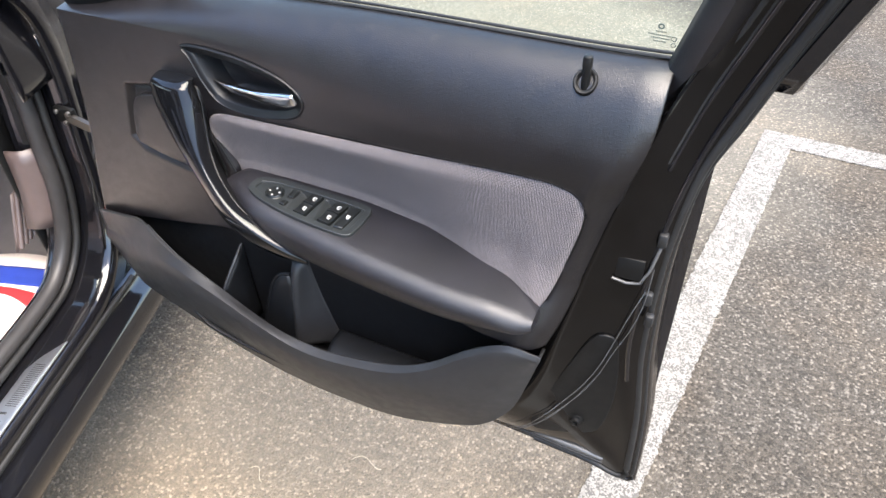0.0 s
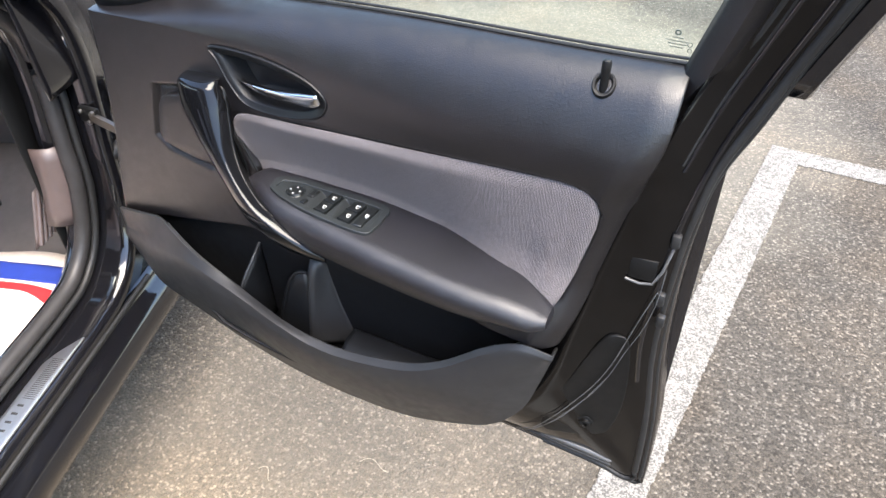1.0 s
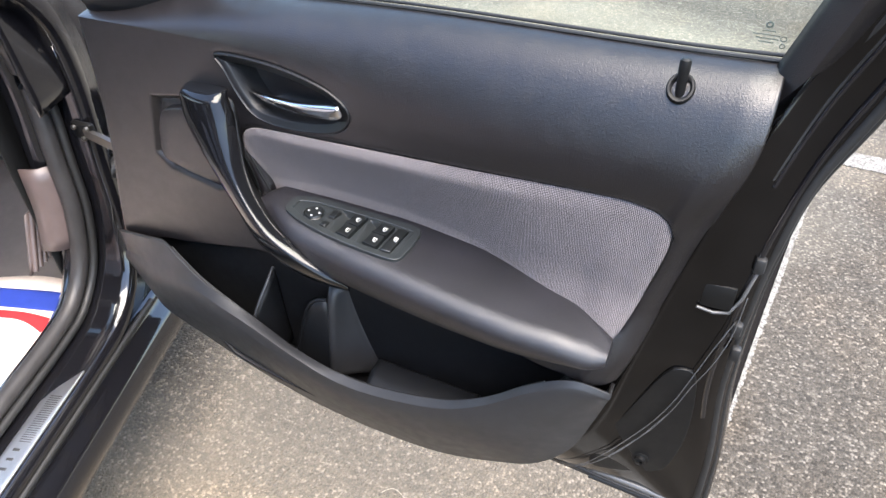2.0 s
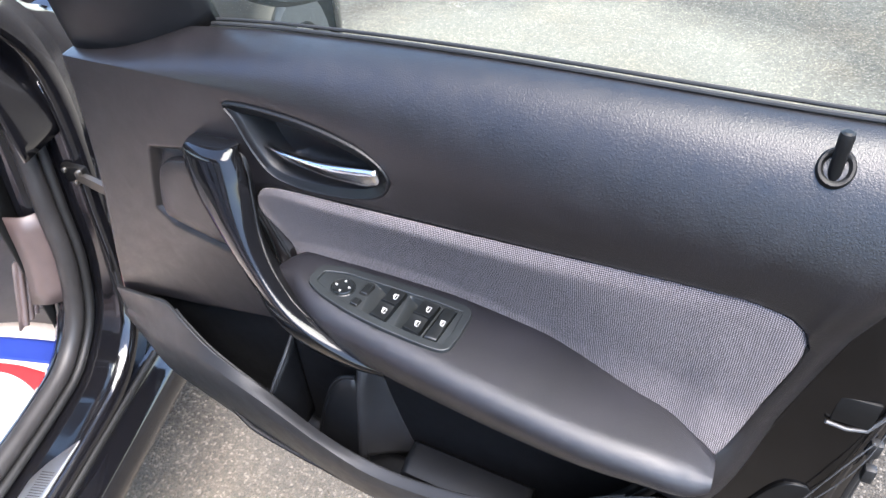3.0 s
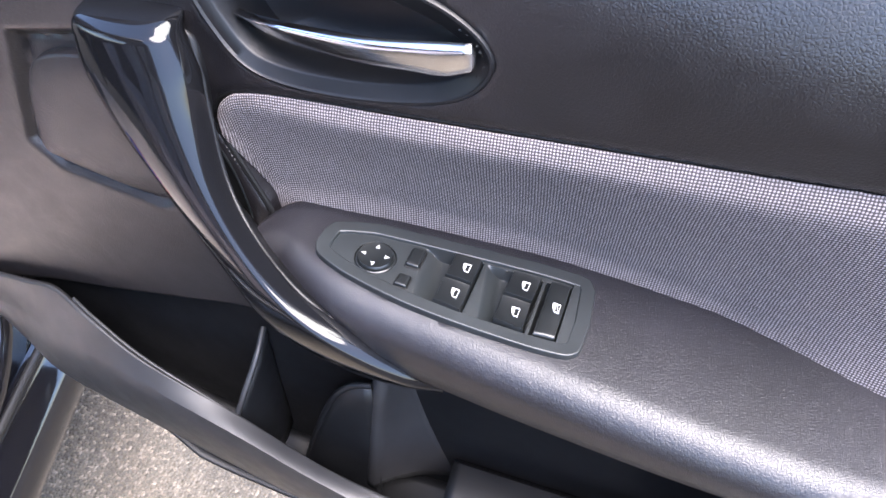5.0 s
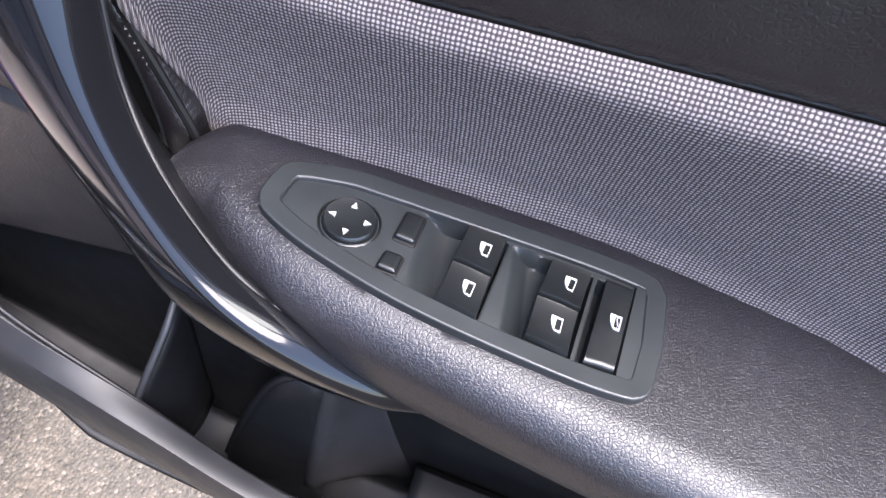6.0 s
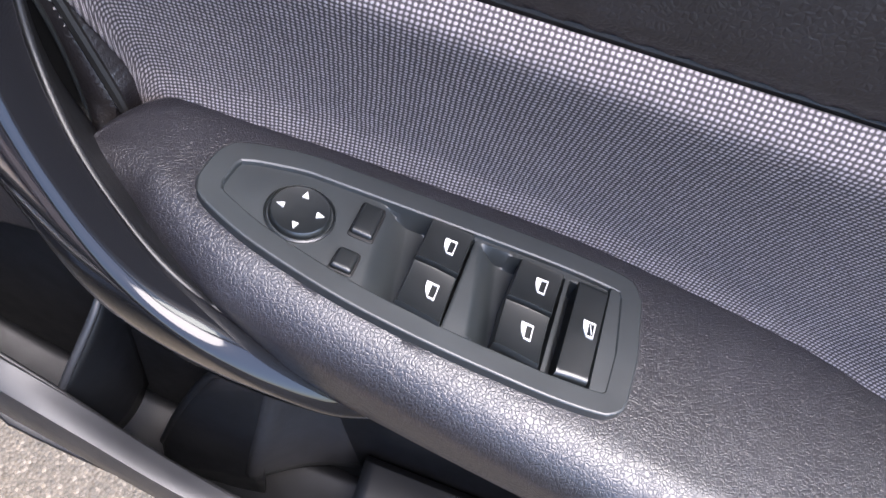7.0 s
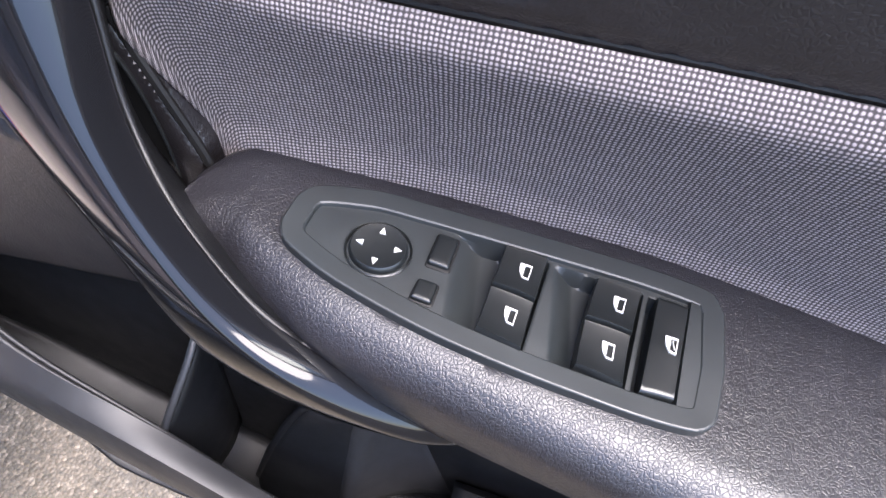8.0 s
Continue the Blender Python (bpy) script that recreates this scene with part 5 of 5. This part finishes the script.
def front_end():
    """Front wing with its wheel arch, bonnet, screen and front wheel."""
    wc, wz, wr = 1.22, 0.315, 0.315
    ss = np.linspace(0.275, 1.95, 60)
    P = []
    for s in ss:
        lo = 0.235
        if abs(s - wc) < wr + 0.045:
            lo = max(lo, wz + math.sqrt((wr + 0.045) ** 2 - (s - wc) ** 2))
        hi = 0.935 - 0.10 * max(0.0, (s - 0.5) / 1.4) ** 2
        hi = max(hi, lo + 0.05)
        curve = -0.30 * max(0.0, (s - 1.45) / 0.5) ** 2
        P.append([cp(s, curve + 0.022 * math.sin(math.pi * min(1, k * 1.1)) - 0.07 * max(0, k - 0.72) ** 1.5 * 6, lo + (hi - lo) * k) for k in np.linspace(0, 1, 18)])
    thick(grid("front_wing", np.array(P), M_PAINT, car, "gloss black front wing"), 0.003, 1.0)
    P = np.array([[cp(s, n, 0.948 - 0.10 * max(0.0, (s - 0.5) / 1.4) ** 2 + 0.035 * math.sin(math.pi * (-(n + 0.07)) / 1.5)) for n in np.linspace(-0.07, -1.57, 14)] for s in np.linspace(0.34, 1.9, 24)])
    thick(grid("bonnet", P, M_PAINT, car, "gloss black bonnet"), 0.003, 1.0)
    P = np.array([[cp(0.33 - 0.62 * k, n, 0.955 + 0.45 * k) for n in np.linspace(-0.10, -1.5, 8)] for k in np.linspace(0, 1, 8)])
    g = grid("windscreen", P, M_GLASS, car, "clear windscreen glass")
    g.visible_shadow = False
    P = np.array([[cp(s, n, z) for n in np.linspace(-0.05, -1.55, 8)] for s, z in ((0.30, 0.962), (0.32, 0.958), (0.335, 0.954))])
    thick(grid("scuttle", P, M_DARK, car, "black scuttle panel"), 0.004, 1.0)
    ang = np.linspace(0, 2 * math.pi, 64, endpoint=False)
    rings = [[cp(wc + r * math.cos(t), n, wz + r * math.sin(t)) for t in ang] for r, n in ((0.21, -0.19), (0.29, -0.20), (wr, -0.18), (wr + 0.002, -0.11), (wr, -0.035), (0.295, -0.015), (0.22, -0.012), (0.215, -0.03))]
    wheel = loft("front_wheel", rings, M_TYRE, car, "black front tyre", cap=False)
    rings = [[cp(wc + r * math.cos(t), n, wz + r * math.sin(t)) for t in ang] for r, n in ((0.216, -0.03), (0.21, -0.02), (0.20, -0.045), (0.06, -0.035), (0.03, -0.025))]
    loft("rim", rings, M_SCUFF, wheel, "silver wheel rim")
    # inside of the arch
    P = np.array([[cp(wc + (wr + 0.05) * math.cos(t), n, wz + (wr + 0.05) * math.sin(t)) for n in (-0.005, -0.12, -0.28)] for t in np.linspace(-0.15, math.pi + 0.15, 30)])
    thick(grid("arch_liner", P, M_DARK, car), 0.003, 1.0)


front_end()


def rest_of_body():
    """The cabin's roof, far side and seats and the closed rear half of the body, unseen, added for reflections."""
    # roof skin with its lining
    P = np.array([[cp(s, n, 1.40 + 0.055 * math.sin(math.pi * (-n - 0.10) / 1.36) ** 0.5 - 0.10 * max(0.0, (-0.95 - s) / 1.2) ** 2) for n in np.linspace(-0.11, -1.45, 14)] for s in np.linspace(-0.28, -2.2, 16)])
    thick(grid("roof", P, M_PAINT, car, "gloss black roof"), 0.02, -1.0)
    # rear side below and above the belt line, on both flanks
    for near in (True, False):
        n_at = (lambda h: -0.008 + h) if near else (lambda h: -1.55 - h)
        s0 = -1.06 if near else 0.30
        P = np.array([[cp(s, n_at(0.02 * math.sin(math.pi * k)), 0.26 + 0.70 * k) for k in np.linspace(0, 1, 10)] for s in np.linspace(s0, -2.2, 14)])
        thick(grid("rear_side", P, M_PAINT, car, "gloss black body side"), 0.03, 0.0)
        P = np.array([[cp(s, (-0.012 - 0.11 * k) if near else (-1.545 + 0.11 * k), 0.96 + 0.44 * k) for k in np.linspace(0, 1, 6)] for s in np.linspace(s0 if near else -1.06, -1.19, 3)])
        thick(grid("centre_pillar", P, M_PAINT, car, "black centre pillar"), 0.05, 0.0)
        P = np.array([[cp(s, (-0.03 - 0.10 * k) if near else (-1.53 + 0.10 * k), 0.96 + 0.42 * k) for k in np.linspace(0, 1, 4)] for s in (-1.19, -2.15)])
        thick(grid("rear_window", P, M_GLOSS, car, "dark tinted rear window"), 0.004, 0.0)
    P = np.array([[cp(-2.2, n, z) for z in np.linspace(0.26, 1.34, 6)] for n in np.linspace(-0.02, -1.54, 6)])
    thick(grid("tail", P, M_PAINT, car, "black tail"), 0.03, 0.0)
    # cabin floor behind the carpet and two unseen front seats, pale to brighten the trim
    P = np.array([[cp(s, n, 0.33) for n in np.linspace(-0.10, -1.5, 4)] for s in (-1.25, -2.15)])
    thick(grid("rear_carpet", P, M_CARPET, car), 0.004, 1.0)
    for n0 in (-0.40, -1.10):
        rings = []
        for s, z, t, w in ((-0.36, 0.50, 0.03, 0.20), (-0.40, 0.555, 0.09, 0.245), (-0.60, 0.55, 0.11, 0.26), (-0.85, 0.52, 0.11, 0.255), (-0.92, 0.51, 0.06, 0.24)):
            rings.append([cp(s, n0 + w * a, z - t * 0.5 + t * b * (1 + 0.25 * abs(a) ** 2)) for a, b in ((-1, -1), (0, -1), (1, -1), (1.04, 0), (1, 0.8), (0.7, 0.75), (0, 0.5), (-0.7, 0.75), (-1, 0.8), (-1.04, 0))])
        loft("seat_cushion", rings, M_SEAT, car, "unseen seat cushion, pale to brighten the trim")
        rings = []
        for s, z, t, w in ((-0.86, 0.54, 0.05, 0.24), (-0.90, 0.66, 0.07, 0.255), (-0.98, 0.90, 0.07, 0.25), (-1.04, 1.10, 0.05, 0.20), (-1.05, 1.14, 0.02, 0.16)):
            rings.append([cp(s + t * b, n0 + w * a, z) for a, b in ((-1, -1), (0, -1), (1, -1), (1.04, 0), (1, 1), (0.7, 0.9), (0, 0.6), (-0.7, 0.9), (-1, 1), (-1.04, 0))])
        loft("seat_back", rings, M_SEAT, car, "unseen seat backrest, pale to brighten the trim")


rest_of_body()


# ---- printed paper mat on the footwell floor ----
def paper_mat():
    mat = thing("paper_floor_mat", "cream paper floor mat printed with blue and red stripes", "floor mat", tuple(cp(0.0, -0.35, 0.322)))
    def at(s, n, h=0.0):
        lift = 0.004 * noise.noise((s * 9, n * 9, 0.3)) + 0.02 * np.clip((n + 0.19) / 0.06, 0, 1) ** 2
        return cp(s, n, 0.336 + lift + h + 0.12 * max(0, s - 0.2))
    def sheet(name, lo, hi, h, m, parent, label, n0=-0.98, n1=-0.135, count=30):
        ns = np.linspace(n0, n1, count)
        P = np.array([[at(lo(q) * (1 - k) + hi(q) * k, q, h) for k in np.linspace(0, 1, 8 if parent is not mat or h else 30)] for q in ns])
        return thick(grid(name, P, m, parent, label), 0.0006, -1.0)
    body = sheet("sheet", lambda q: -0.55, lambda q: 0.262 + 0.012 * math.sin(q * 17), 0.0, M_PAPER, mat, "")
    sheet("blue_stripe", lambda q: 0.185, lambda q: 0.235, 0.0012, M_BLUE, body, "dark blue printed stripe", -0.56, -0.175)
    sheet("red_stripe", lambda q: 0.156 - 0.9 * max(0.0, q + 0.27) ** 1.6 * 2, lambda q: 0.176 - 0.35 * max(0.0, q + 0.27) ** 1.6 * 2, 0.0012, M_RED, body, "red printed stripe", -0.56, -0.172)


paper_mat()
